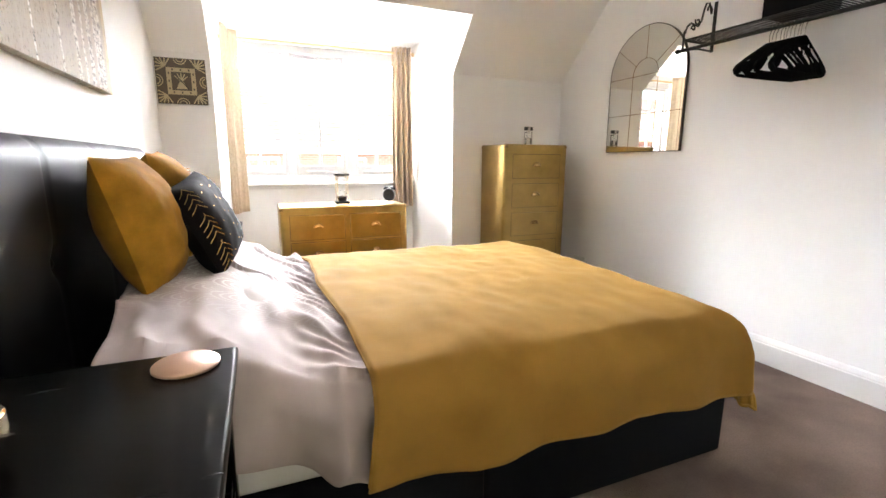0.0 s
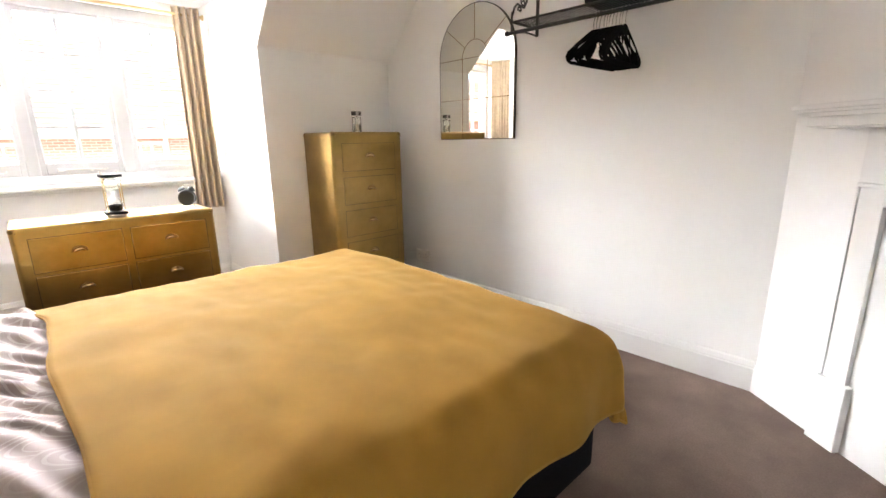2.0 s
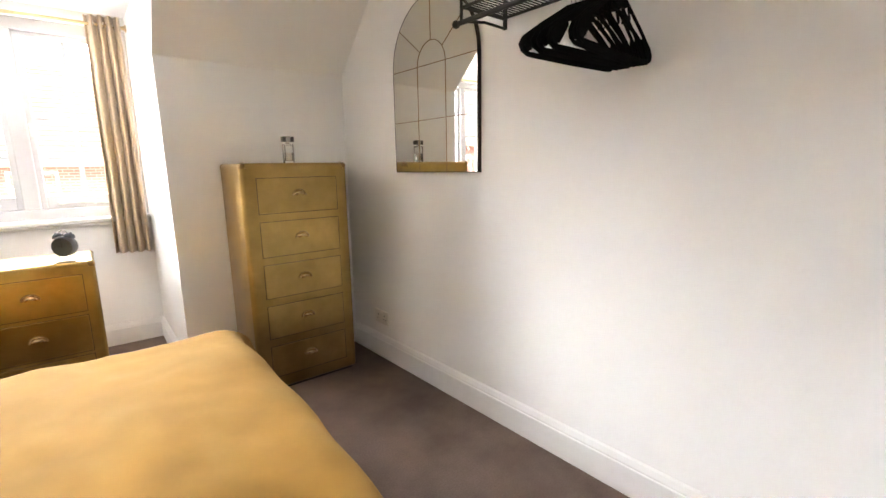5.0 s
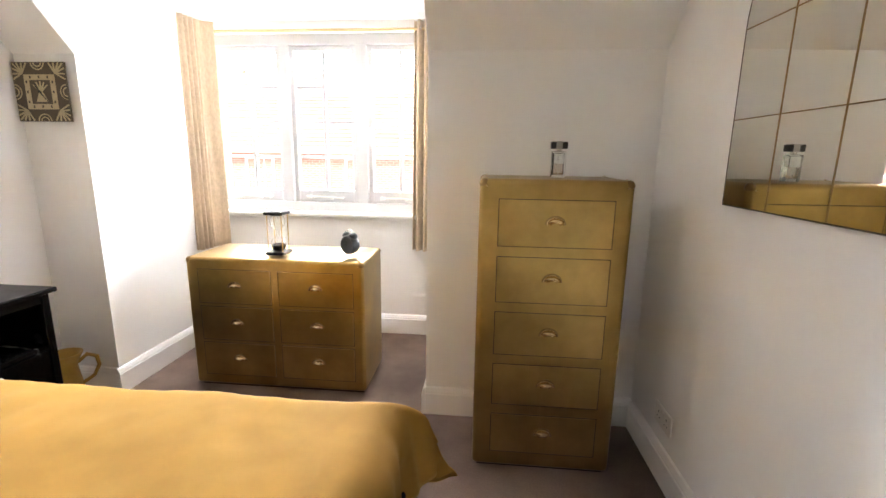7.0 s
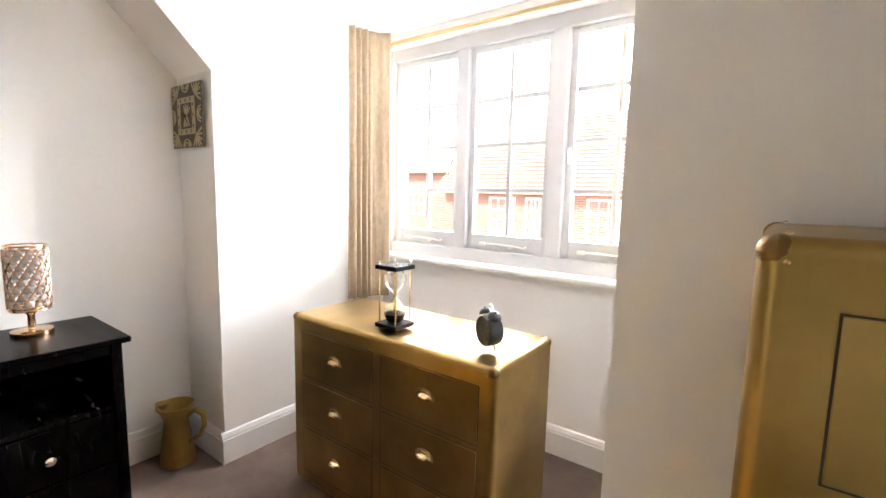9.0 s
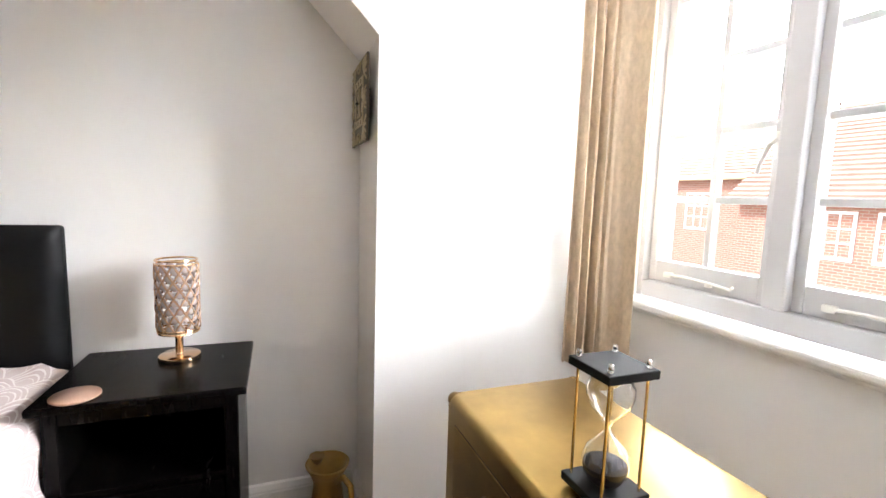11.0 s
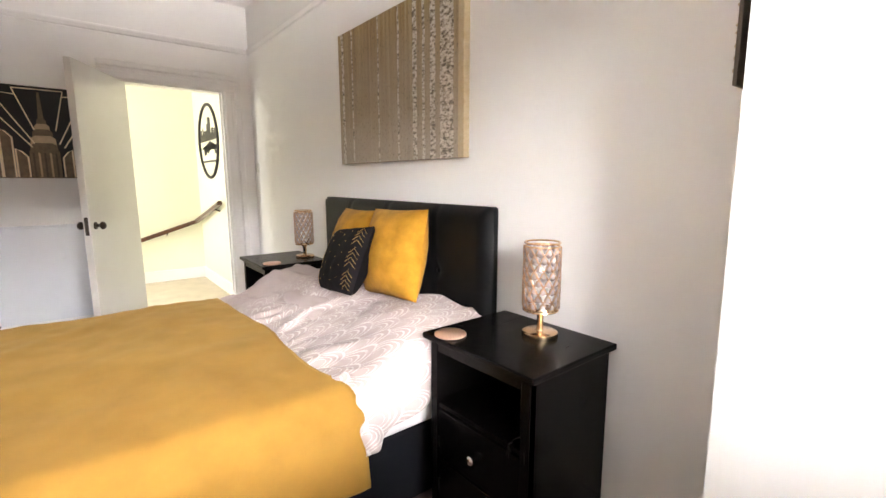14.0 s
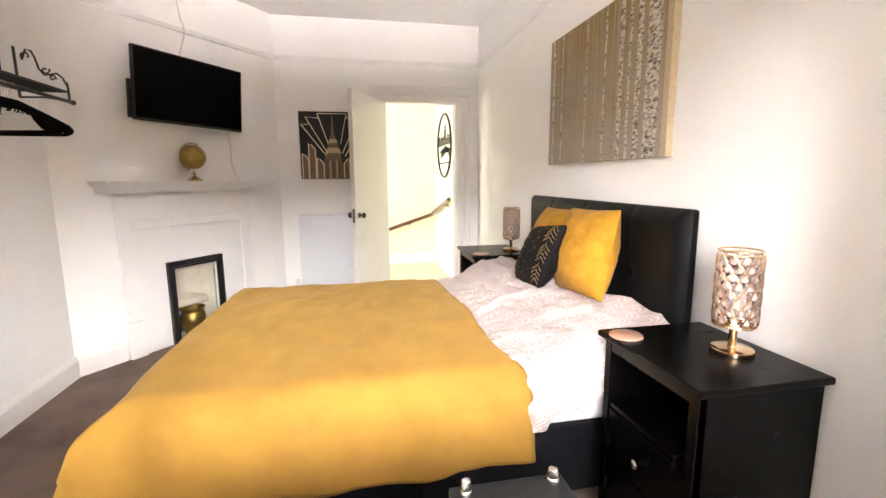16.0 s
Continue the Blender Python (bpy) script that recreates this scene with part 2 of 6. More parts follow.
def duvet_material():
    """Blush cotton printed with rows of white feather fans."""
    m, nt, b = nodes_of("blush_fan_print_cotton")
    v = coords(nt)
    sep = nt.nodes.new("ShaderNodeSeparateXYZ")
    link(nt, v, sep.inputs[0])
    warp = calc(nt, 'MULTIPLY_ADD', noise_tex(nt, v, 5, 2), 0.012, -0.006)
    along = calc(nt, 'DIVIDE', calc(nt, 'ADD', calc(nt, 'SUBTRACT', sep.outputs[1], calc(nt, 'MULTIPLY', sep.outputs[2], calc(nt, 'SIGN', sep.outputs[1]))), warp), 0.118)
    up = calc(nt, 'DIVIDE', calc(nt, 'SUBTRACT', warp, sep.outputs[0]), 0.072)
    row = calc(nt, 'FLOOR', up)
    fy = calc(nt, 'FRACT', up)
    shift = calc(nt, 'MULTIPLY', calc(nt, 'MODULO', calc(nt, 'ABSOLUTE', row), 2.0), 0.5)

    def scale_of(offset, lift):
        fx = calc(nt, 'SUBTRACT', calc(nt, 'FRACT', calc(nt, 'ADD', calc(nt, 'ADD', along, shift), offset)), 0.5)
        h = calc(nt, 'MULTIPLY', calc(nt, 'ADD', fy, lift), 0.5)
        return calc(nt, 'SQRT', calc(nt, 'ADD', calc(nt, 'POWER', calc(nt, 'ABSOLUTE', calc(nt, 'MULTIPLY', fx, 2.0)), 2.0), calc(nt, 'POWER', h, 2.0)))

    near, far = scale_of(0.5, 1.0), scale_of(0.0, 0.0)
    pick = calc(nt, 'LESS_THAN', near, 1.0)
    r = calc(nt, 'ADD', calc(nt, 'MULTIPLY', near, pick), calc(nt, 'MULTIPLY', far, calc(nt, 'SUBTRACT', 1.0, pick)))
    ring = calc(nt, 'FRACT', calc(nt, 'MULTIPLY', r, 6.0))
    line = calc(nt, 'GREATER_THAN', ring, 0.70)
    inside = calc(nt, 'MULTIPLY', calc(nt, 'LESS_THAN', r, 1.0), calc(nt, 'GREATER_THAN', r, 0.48))
    worn = calc(nt, 'GREATER_THAN', noise_tex(nt, v, 26, 3), 0.40)
    pat = calc(nt, 'MULTIPLY', calc(nt, 'MULTIPLY', inside, line), calc(nt, 'MULTIPLY_ADD', worn, 0.6, 0.4))
    base = ramp(nt, noise_tex(nt, v, 4, 4), [(0.3, (0.415, 0.342, 0.325)), (0.7, (0.465, 0.385, 0.362))])
    # the print covers the middle and one side only
    zone = nt.nodes.new("ShaderNodeMapRange")
    zone.inputs["From Min"].default_value, zone.inputs["From Max"].default_value = -0.50, -0.15
    link(nt, sep.outputs[1], zone.inputs["Value"])
    pat = calc(nt, 'MULTIPLY', pat, zone.outputs["Result"])
    link(nt, mixed(nt, calc(nt, 'MULTIPLY', pat, 0.42), base, (0.86, 0.83, 0.81)), b.inputs["Base Color"])
    b.inputs["Roughness"].default_value = 0.8
    b.inputs["Sheen Weight"].default_value = 0.1
    b.inputs["Specular IOR Level"].default_value = 0.25
    bumped(nt, b, noise_tex(nt, v, 320, 2), 0.15, 0.001)
    return m


DUVET = duvet_material()


def birch_material():
    """Canvas print of birch trunks in brown and cream streaks; the canvas lies in its own y and z."""
    m, nt, b = nodes_of("birch_canvas_print")
    v = coords(nt)
    sep = nt.nodes.new("ShaderNodeSeparateXYZ")
    link(nt, v, sep.inputs[0])
    streak_v = coords(nt, (1, 34, 0.7))
    streak = noise_tex(nt, streak_v, 1.0, 6, 0.65)
    fine = noise_tex(nt, coords(nt, (1, 110, 2.0)), 1.0, 4, 0.6)
    flake = noise_tex(nt, coords(nt, (1, 1.2, 1.0)), 45, 3, 0.6)
    base = ramp(nt, streak, [(0.30, (0.13, 0.075, 0.025)), (0.43, (0.27, 0.165, 0.055)), (0.55, (0.36, 0.25, 0.10)), (0.66, (0.50, 0.40, 0.24)), (0.76, (0.68, 0.61, 0.49))])
    base = mixed(nt, calc(nt, 'MULTIPLY', fine, 0.55), base, (0.20, 0.135, 0.065))
    low = calc(nt, 'MULTIPLY_ADD', sep.outputs[2], -1.1, 0.20)
    low = calc(nt, 'MULTIPLY_ADD', noise_tex(nt, v, 5, 3), 0.5, low)
    base = mixed(nt, calc(nt, 'MINIMUM', calc(nt, 'MAXIMUM', low, 0.0), 0.75), base, (0.42, 0.37, 0.31))
    y = sep.outputs[1]
    trunks = None
    for c, w in ((0.455, 0.046), (0.355, 0.020), (0.285, 0.010), (0.215, 0.017), (0.075, 0.008), (-0.115, 0.006), (-0.40, 0.007), (-0.515, 0.015)):
        wob = calc(nt, 'MULTIPLY_ADD', noise_tex(nt, coords(nt, (0, 0, 1)), 5 + abs(c) * 9, 2), 0.024, -0.012)
        hit = calc(nt, 'LESS_THAN', calc(nt, 'ABSOLUTE', calc(nt, 'SUBTRACT', calc(nt, 'ADD', y, wob), c)), w)
        trunks = hit if trunks is None else calc(nt, 'MAXIMUM', trunks, hit)
    bark = ramp(nt, noise_tex(nt, coords(nt, (1, 1.0, 2.2)), 38, 4, 0.7), [(0.40, (0.025, 0.02, 0.018)), (0.47, (0.40, 0.35, 0.28)), (0.56, (0.78, 0.74, 0.66))])
    col = mixed(nt, calc(nt, 'MULTIPLY', trunks, calc(nt, 'MULTIPLY_ADD', flake, 0.6, 0.42)), base, bark)
    speck = calc(nt, 'GREATER_THAN', noise_tex(nt, coords(nt, (1, 1.6, 1.0)), 60, 3, 0.7), 0.60)
    col = mixed(nt, calc(nt, 'MULTIPLY', speck, 0.45), col, (0.05, 0.035, 0.02))
    edge = calc(nt, 'GREATER_THAN', y, 0.532)
    col = mixed(nt, calc(nt, 'MULTIPLY', edge, 0.7), col, mixed(nt, flake, (0.50, 0.36, 0.16), (0.66, 0.56, 0.40)))
    link(nt, col, b.inputs["Base Color"])
    b.inputs["Roughness"].default_value = 0.7
    bumped(nt, b, noise_tex(nt, v, 500, 2), 0.2, 0.001)
    return m


BIRCH = birch_material()


def brick_material():
    m, nt, b = nodes_of("red_brick")
    v = coords(nt)
    sep = nt.nodes.new("ShaderNodeSeparateXYZ")
    com = nt.nodes.new("ShaderNodeCombineXYZ")
    link(nt, v, sep.inputs[0])
    link(nt, sep.outputs[0], com.inputs[0])
    link(nt, sep.outputs[2], com.inputs[1])
    t = nt.nodes.new("ShaderNodeTexBrick")
    t.inputs["Color1"].default_value = (0.33, 0.155, 0.115, 1)
    t.inputs["Color2"].default_value = (0.27, 0.12, 0.09, 1)
    t.inputs["Mortar"].default_value = (0.32, 0.26, 0.215, 1)
    t.inputs["Scale"].default_value = 1.0
    t.inputs["Brick Width"].default_value = 0.225
    t.inputs["Row Height"].default_value = 0.075
    t.inputs["Mortar Size"].default_value = 0.010
    link(nt, com.outputs[0], t.inputs["Vector"])
    link(nt, t.outputs["Color"], b.inputs["Base Color"])
    b.inputs["Roughness"].default_value = 0.9
    return m


BRICK = brick_material()

# ---- mesh helpers ----
ORG = {}


def box(lo, hi, bev=0.0, seg=2):
    bm = bmesh.new()
    lo, hi = Vector(lo), Vector(hi)
    bmesh.ops.create_cube(bm, size=1.0)
    for v in bm.verts:
        v.co = Vector((lo[i] + (v.co[i] + 0.5) * (hi[i] - lo[i]) for i in range(3)))
    if bev:
        bmesh.ops.bevel(bm, geom=bm.edges[:], offset=bev, segments=seg, profile=0.5, affect='EDGES')
    return bm


def join(*bms):
    out = bmesh.new()
    for b in bms:
        me = bpy.data.meshes.new("tmp")
        b.to_mesh(me)
        out.from_mesh(me)
        bpy.data.meshes.remove(me)
        b.free()
    return out


def moved(bm, m):
    bmesh.ops.transform(bm, matrix=m, verts=bm.verts[:])
    return bm


def prism(poly, origin, ax, ay, depth):
    """A flat outline, in the axes ax and ay from origin, given thickness along depth."""
    bm = bmesh.new()
    o, ax, ay, d = Vector(origin), Vector(ax), Vector(ay), Vector(depth)
    low = [bm.verts.new(o + ax * p[0] + ay * p[1]) for p in poly]
    top = [bm.verts.new(v.co + d) for v in low]
    bm.faces.new(low)
    bm.faces.new(top[::-1])
    n = len(poly)
    for i in range(n):
        bm.faces.new((low[i], top[i], top[(i + 1) % n], low[(i + 1) % n]))
    bmesh.ops.recalc_face_normals(bm, faces=bm.faces[:])
    return bm


def lathe(profile, centre=(0, 0, 0), seg=24, axis='Z'):
    bm = bmesh.new()
    rings = []
    for r, z in profile:
        if r < 1e-5:
            rings.append([bm.verts.new((0, 0, z))])
        else:
            rings.append([bm.verts.new((r * math.cos(2 * math.pi * k / seg), r * math.sin(2 * math.pi * k / seg), z)) for k in range(seg)])
    for a, b in zip(rings, rings[1:]):
        for k in range(seg):
            j = (k + 1) % seg
            if len(a) == 1 and len(b) == 1:
                continue
            if len(a) == 1:
                bm.faces.new((a[0], b[j], b[k]))
            elif len(b) == 1:
                bm.faces.new((a[k], a[j], b[0]))
            else:
                bm.faces.new((a[k], a[j], b[j], b[k]))
    for ring, flip in ((rings[0], True), (rings[-1], False)):
        if len(ring) > 1:
            bm.faces.new(ring[::-1] if flip else ring)
    if axis == 'X':
        moved(bm, Matrix.Rotation(math.pi / 2, 4, 'Y'))
    if axis == 'Y':
        moved(bm, Matrix.Rotation(-math.pi / 2, 4, 'X'))
    bmesh.ops.recalc_face_normals(bm, faces=bm.faces[:])
    return moved(bm, Matrix.Translation(centre))


def tube(points, r, seg=8, closed=False):
    bm = bmesh.new()
    pts = [Vector(p) for p in points]
    n = len(pts)
    rings, up = [], None
    for i, p in enumerate(pts):
        a, b = (pts[i - 1], pts[(i + 1) % n]) if closed else (pts[max(i - 1, 0)], pts[min(i + 1, n - 1)])
        t = (b - a).normalized()
        if up is None:
            up = t.orthogonal().normalized()
        up = (up - t * up.dot(t)).normalized()
        side = t.cross(up)
        rr = r[i] if isinstance(r, (list, tuple)) else r
        rings.append([bm.verts.new(p + (up * math.cos(2 * math.pi * k / seg) + side * math.sin(2 * math.pi * k / seg)) * rr) for k in range(seg)])
    pairs = list(zip(rings, rings[1:])) + ([(rings[-1], rings[0])] if closed else [])
    for a, b in pairs:
        for k in range(seg):
            j = (k + 1) % seg
            bm.faces.new((a[k], a[j], b[j], b[k]))
    if not closed:
        bm.faces.new(rings[0][::-1])
        bm.faces.new(rings[-1])
    bmesh.ops.recalc_face_normals(bm, faces=bm.faces[:])
    return bm


def sheet(nu, nv, f):
    """A surface over u and v from 0 to 1."""
    bm = bmesh.new()
    g = [[bm.verts.new(f(i / nu, j / nv)) for j in range(nv + 1)] for i in range(nu + 1)]
    for i in range(nu):
        for j in range(nv):
            bm.faces.new((g[i][j], g[i + 1][j], g[i + 1][j + 1], g[i][j + 1]))
    return bm


def arc(c, r, a0, a1, n, ax, ay):
    c, ax, ay = Vector(c), Vector(ax), Vector(ay)
    return [c + ax * (r * math.cos(a0 + (a1 - a0) * k / n)) + ay * (r * math.sin(a0 + (a1 - a0) * k / n)) for k in range(n + 1)]


def solid(name, bm, material, smooth=False):
    me = bpy.data.meshes.new(name)
    bm.to_mesh(me)
    bm.free()
    me.materials.append(material)
    if smooth:
        me.polygons.foreach_set("use_smooth", [True] * len(me.polygons))
        me.set_sharp_from_angle(angle=radians(40))
    return new(name, me)


def structure(name, bm, material, label, smooth=False):
    ob = solid(name, bm, material, smooth)
    ORG[ob] = Vector((0, 0, 0))
    return tagged(ob, label, name.split("_")[0], kind="structure")


def thing(name, base, label, category, group=""):
    ob = new(name)
    ob.empty_display_size = 0.05
    ob.location = base
    ORG[ob] = Vector(base)
    return tagged(ob, label, category, group)


def part(name, bm, material, parent, label="", smooth=False):
    moved(bm, Matrix.Translation(-ORG[parent]))
    ob = solid(name, bm, material, smooth)
    ob.parent = parent
    ORG[ob] = ORG[parent]
    if label:
        tagged(ob, label)
    return ob


def whole(name, bm, material, base, label, category, group="", smooth=False):
    moved(bm, Matrix.Translation(-Vector(base)))
    ob = solid(name, bm, material, smooth)
    ob.location = base
    ORG[ob] = Vector(base)
    return tagged(ob, label, category, group)


def wobble(x, y, z, s=1.0):
    return noise.noise(Vector((x * s, y * s, z * s)))

# ---- the room: walls, floor, ceilings ----
H = 2.78                      # main ceiling
YS, YN, YW = -0.59, 3.53, 4.57   # door wall, low wall under the slope, window wall
XL, XR = 0.322, 2.02           # dormer cheeks
KNEE = 1.762
EA, EB = Vector((3.115, 0.88, 0)), Vector((3.045, 3.53, 0))   # long wall with the mirror
P0 = Vector((3.11, 0.88, 0))
DU = Vector((-0.60260, -0.79804, 0))      # along the corner chimney breast
DN = Vector((-0.79804, 0.60260, 0))       # out of it, into the room
DL = 1.842
DM = Matrix(((DU.x, DN.x, 0, P0.x), (DU.y, DN.y, 0, P0.y), (0, 0, 1, 0), (0, 0, 0, 1)))
EU = (EB - EA).normalized()
EN = Vector((-EU.y, EU.x, 0))
EM = Matrix(((EU.x, EN.x, 0, EA.x), (EU.y, EN.y, 0, EA.y), (0, 0, 1, 0), (0, 0, 0, 1)))
EL = (EB - EA).length


def on_breast(bm):
    moved(bm, DM)
    bmesh.ops.recalc_face_normals(bm, faces=bm.faces[:])
    return bm


def on_long_wall(bm):
    moved(bm, EM)
    bmesh.ops.recalc_face_normals(bm, faces=bm.faces[:])
    return bm


structure("floor", box((-0.15, -0.62, -0.12), (3.4, 4.75, 0.0)), CARPET, "worn taupe brown fitted carpet over the bedroom floor")
structure("floor_landing", box((-0.05, -2.75, -0.12), (3.5, -0.625, 0.0)), CARPET_L, "cream carpet on the landing outside the door")
structure("wall_west", box((-0.14, YS - 0.12, 0), (0, YN + 0.1, H)), WALL, "off-white painted plaster wall behind the bed")
structure("wall_south", join(box((0.0, YS - 0.12, 0), (0.235, YS, H)), box((0.235, YS - 0.12, 2.04), (0.985, YS, H)),
                             box((0.985, YS - 0.12, 0), (2.2, YS, H))), WALL, "off-white painted wall with the doorway")
structure("wall_chimney", on_breast(prism([(-0.02, 0), (0.66, 0), (0.66, 0.62), (1.09, 0.62), (1.09, 0), (DL + 0.02, 0), (DL + 0.02, H), (-0.02, H)], (0, -0.14, 0), (1, 0, 0), (0, 0, 1), (0, 0.14, 0))),
          WALL, "off-white painted chimney breast set across the corner")
structure("wall_east", on_long_wall(box((-0.12, -0.14, 0), (EL + 0.1, 0, H))), WALL, "off-white painted long wall with mirror and rack")
structure("wall_knee_a", box((-0.02, YN, 0), (0.24, YN + 0.10, KNEE + 0.06)), WALL, "low off-white wall beneath the roof slope")
structure("wall_knee_b", box((2.12, YN, 0), (3.2, YN + 0.10, KNEE + 0.06)), WALL, "low off-white wall beneath the roof slope")
cheek = [(YN, 0), (YN, KNEE), (YN + 0.006, KNEE + 0.0), (3.196, 2.104), (4.80, 2.206), (4.80, 0)]
structure("wall_dormer_a", prism(cheek, (0.24, 0, 0), (0, 1, 0), (0, 0, 1), (XL - 0.24, 0, 0)), WALL, "off-white painted dormer cheek wall")
structure("wall_dormer_b", prism(cheek, (XR, 0, 0), (0, 1, 0), (0, 0, 1), (0.10, 0, 0)), WALL, "off-white painted dormer cheek wall")
structure("wall_window", join(box((XL, YW, 0), (XR, YW + 0.20, 0.865)), box((XL, YW + 0.02, 2.115), (XR, YW + 0.20, 2.23))), WALL,
          "off-white painted wall under and over the window")


def slope(x0, x1, low, high):
    t = 0.08
    return prism([low, high, (high[0] + t, high[1] + t), (low[0] + t, low[1] + t)], (x0, 0, 0), (0, 1, 0), (0, 0, 1), (x1 - x0, 0, 0))


structure("ceiling_slope", join(slope(0.0, XL - 0.002, (YN, KNEE), (2.512, H)), slope(XL - 0.001, XR + 0.001, (3.188, 2.104), (2.512, H)),
                                slope(XR + 0.002, 3.2, (YN, KNEE), (2.512, H))), CEIL, "white plastered ceiling slope under the roof")
structure("ceiling", box((-0.14, YS - 0.12, H), (3.3, 2.515, H + 0.08)), CEIL, "white plastered ceiling")
structure("ceiling_dormer", prism([(3.185, 2.102), (4.80, 2.202), (4.80, 2.29), (3.185, 2.19)], (XL - 0.002, 0, 0), (0, 1, 0), (0, 0, 1), (XR - XL + 0.004, 0, 0)), CEIL,
          "white plastered ceiling of the dormer")

# skirting boards with a moulded top edge
def skirting(name, a, b, inward):
    a, b, n = Vector(a), Vector(b), Vector(inward)
    u = (b - a).normalized()
    prof = [(0.0005, 0.0), (0.020, 0.0), (0.020, 0.112), (0.0165, 0.116), (0.0165, 0.122), (0.013, 0.130), (0.008, 0.141), (0.0005, 0.147)]
    return structure(name, prism(prof, a, n, (0, 0, 1), b - a), GLOSS, "white gloss painted skirting board")


skirting("baseboard_west", (0, YS + 0.02, 0), (0, YN - 0.02, 0), (1, 0, 0))
skirting("baseboard_south", (1.12, YS, 0), (1.985, YS, 0), (0, 1, 0))
skirting("baseboard_east", EA + EU * 0.012, EB - EU * 0.02, EN)
skirting("baseboard_knee_a", (0.0, YN, 0), (XL - 0.0, YN, 0), (0, -1, 0))
skirting("baseboard_knee_b", (XR, YN, 0), (3.04, YN, 0), (0, -1, 0))
skirting("baseboard_cheek_a", (XL, YN - 0.02, 0), (XL, YW - 0.02, 0), (1, 0, 0))
skirting("baseboard_cheek_b", (XR, YN - 0.02, 0), (XR, YW - 0.02, 0), (-1, 0, 0))
skirting("baseboard_window", (XL, YW, 0), (XR, YW, 0), (0, -1, 0))
skirting("baseboard_chimney", P0 + DU * 0.0, P0 + DU * 0.30, DN)
skirting("baseboard_chimney_b", P0 + DU * 1.44, P0 + DU * DL, DN)

# picture rail
RZ = 2.375
rail_prof = [(0.0005, 0.0), (0.014, 0.006), (0.018, 0.018), (0.024, 0.030), (0.024, 0.042), (0.012, 0.048), (0.0005, 0.05)]


def picture_rail(name, a, b, n):
    structure(name, prism(rail_prof, Vector(a) + Vector((0, 0, RZ)), n, (0, 0, 1), Vector(b) - Vector(a)), GLOSS, "white painted moulded picture rail")


picture_rail("trim_rail_west", (0, YS, 0), (0, 2.86, 0), (1, 0, 0))
picture_rail("trim_rail_south", (0.02, YS, 0), (1.99, YS, 0), (0, 1, 0))
picture_rail("trim_rail_chimney", P0 + DU * 0.02, P0 + DU * (DL - 0.015), DN)
picture_rail("trim_rail_east", EA + EU * 0.015, EA + EU * 1.98, EN)

# landing beyond the door, with its own window round the corner
structure("wall_landing_far", box((-0.05, -2.72, -0.1), (3.4, -2.60, 2.75)), HALLW, "pale cream painted landing wall")
structure("wall_landing_side", box((-0.03, -2.60, -0.1), (0.10, YS - 0.121, 2.75)), HALLW, "pale cream painted landing wall")
structure("wall_landing_end", join(box((3.4, -2.72, 0), (3.52, YS - 0.121, 0.9)), box((3.4, -2.72, 2.3), (3.52, YS - 0.121, 2.75)),
                                   box((3.4, -2.72, 0.9), (3.52, -2.4, 2.3)), box((3.4, -1.0, 0.9), (3.52, YS - 0.121, 2.3))), HALLW, "pale cream landing wall with a window opening")
structure("wall_landing_near", box((2.2, YS - 0.12, 0), (3.4, YS - 0.02, 2.75)), HALLW, "pale cream landing wall backing the bedroom")
structure("ceiling_landing", box((-0.05, -2.72, 2.75), (3.52, YS - 0.121, 2.83)), CEIL, "white landing ceiling")
structure("trim_landing_skirting", join(box((0.1, -2.60, 0), (3.4, -2.582, 0.14), 0.004), box((0.10, -2.58, 0), (0.118, YS - 0.125, 0.14), 0.004)), GLOSS, "white landing skirting board")

# doorway: lining, stops and moulded architrave
structure("door_frame", join(box((0.222, YS - 0.125, 0), (0.248, YS + 0.003, 2.045), 0.002), box((0.972, YS - 0.125, 0), (0.998, YS + 0.003, 2.045), 0.002),
                             box((0.2485, YS - 0.125, 2.022), (0.9715, YS + 0.003, 2.048), 0.002),
                             box((0.2485, YS - 0.06, 0), (0.260, YS - 0.04, 2.02), 0.002), box((0.960, YS - 0.06, 0), (0.9715, YS - 0.04, 2.02), 0.002)), GLOSS, "white gloss door lining and stops")
arch_prof = [(0.0, 0.0), (0.0, 0.012), (0.012, 0.020), (0.055, 0.020), (0.062, 0.014), (0.085, 0.014), (0.098, 0.030), (0.130, 0.034), (0.138, 0.026), (0.140, 0.0)]
structure("trim_architrave", join(prism(arch_prof, (0.232, YS + 0.0005, 0), (-1, 0, 0), (0, 1, 0), (0, 0, 2.036)),
                                  prism(arch_prof, (0.988, YS + 0.0005, 0), (1, 0, 0), (0, 1, 0), (0, 0, 2.036)),
                                  prism(arch_prof, (0.092, YS + 0.0008, 2.037), (0, 0, 1), (0, 1, 0), (1.036, 0, 0))), GLOSS, "white moulded architrave round the doorway")


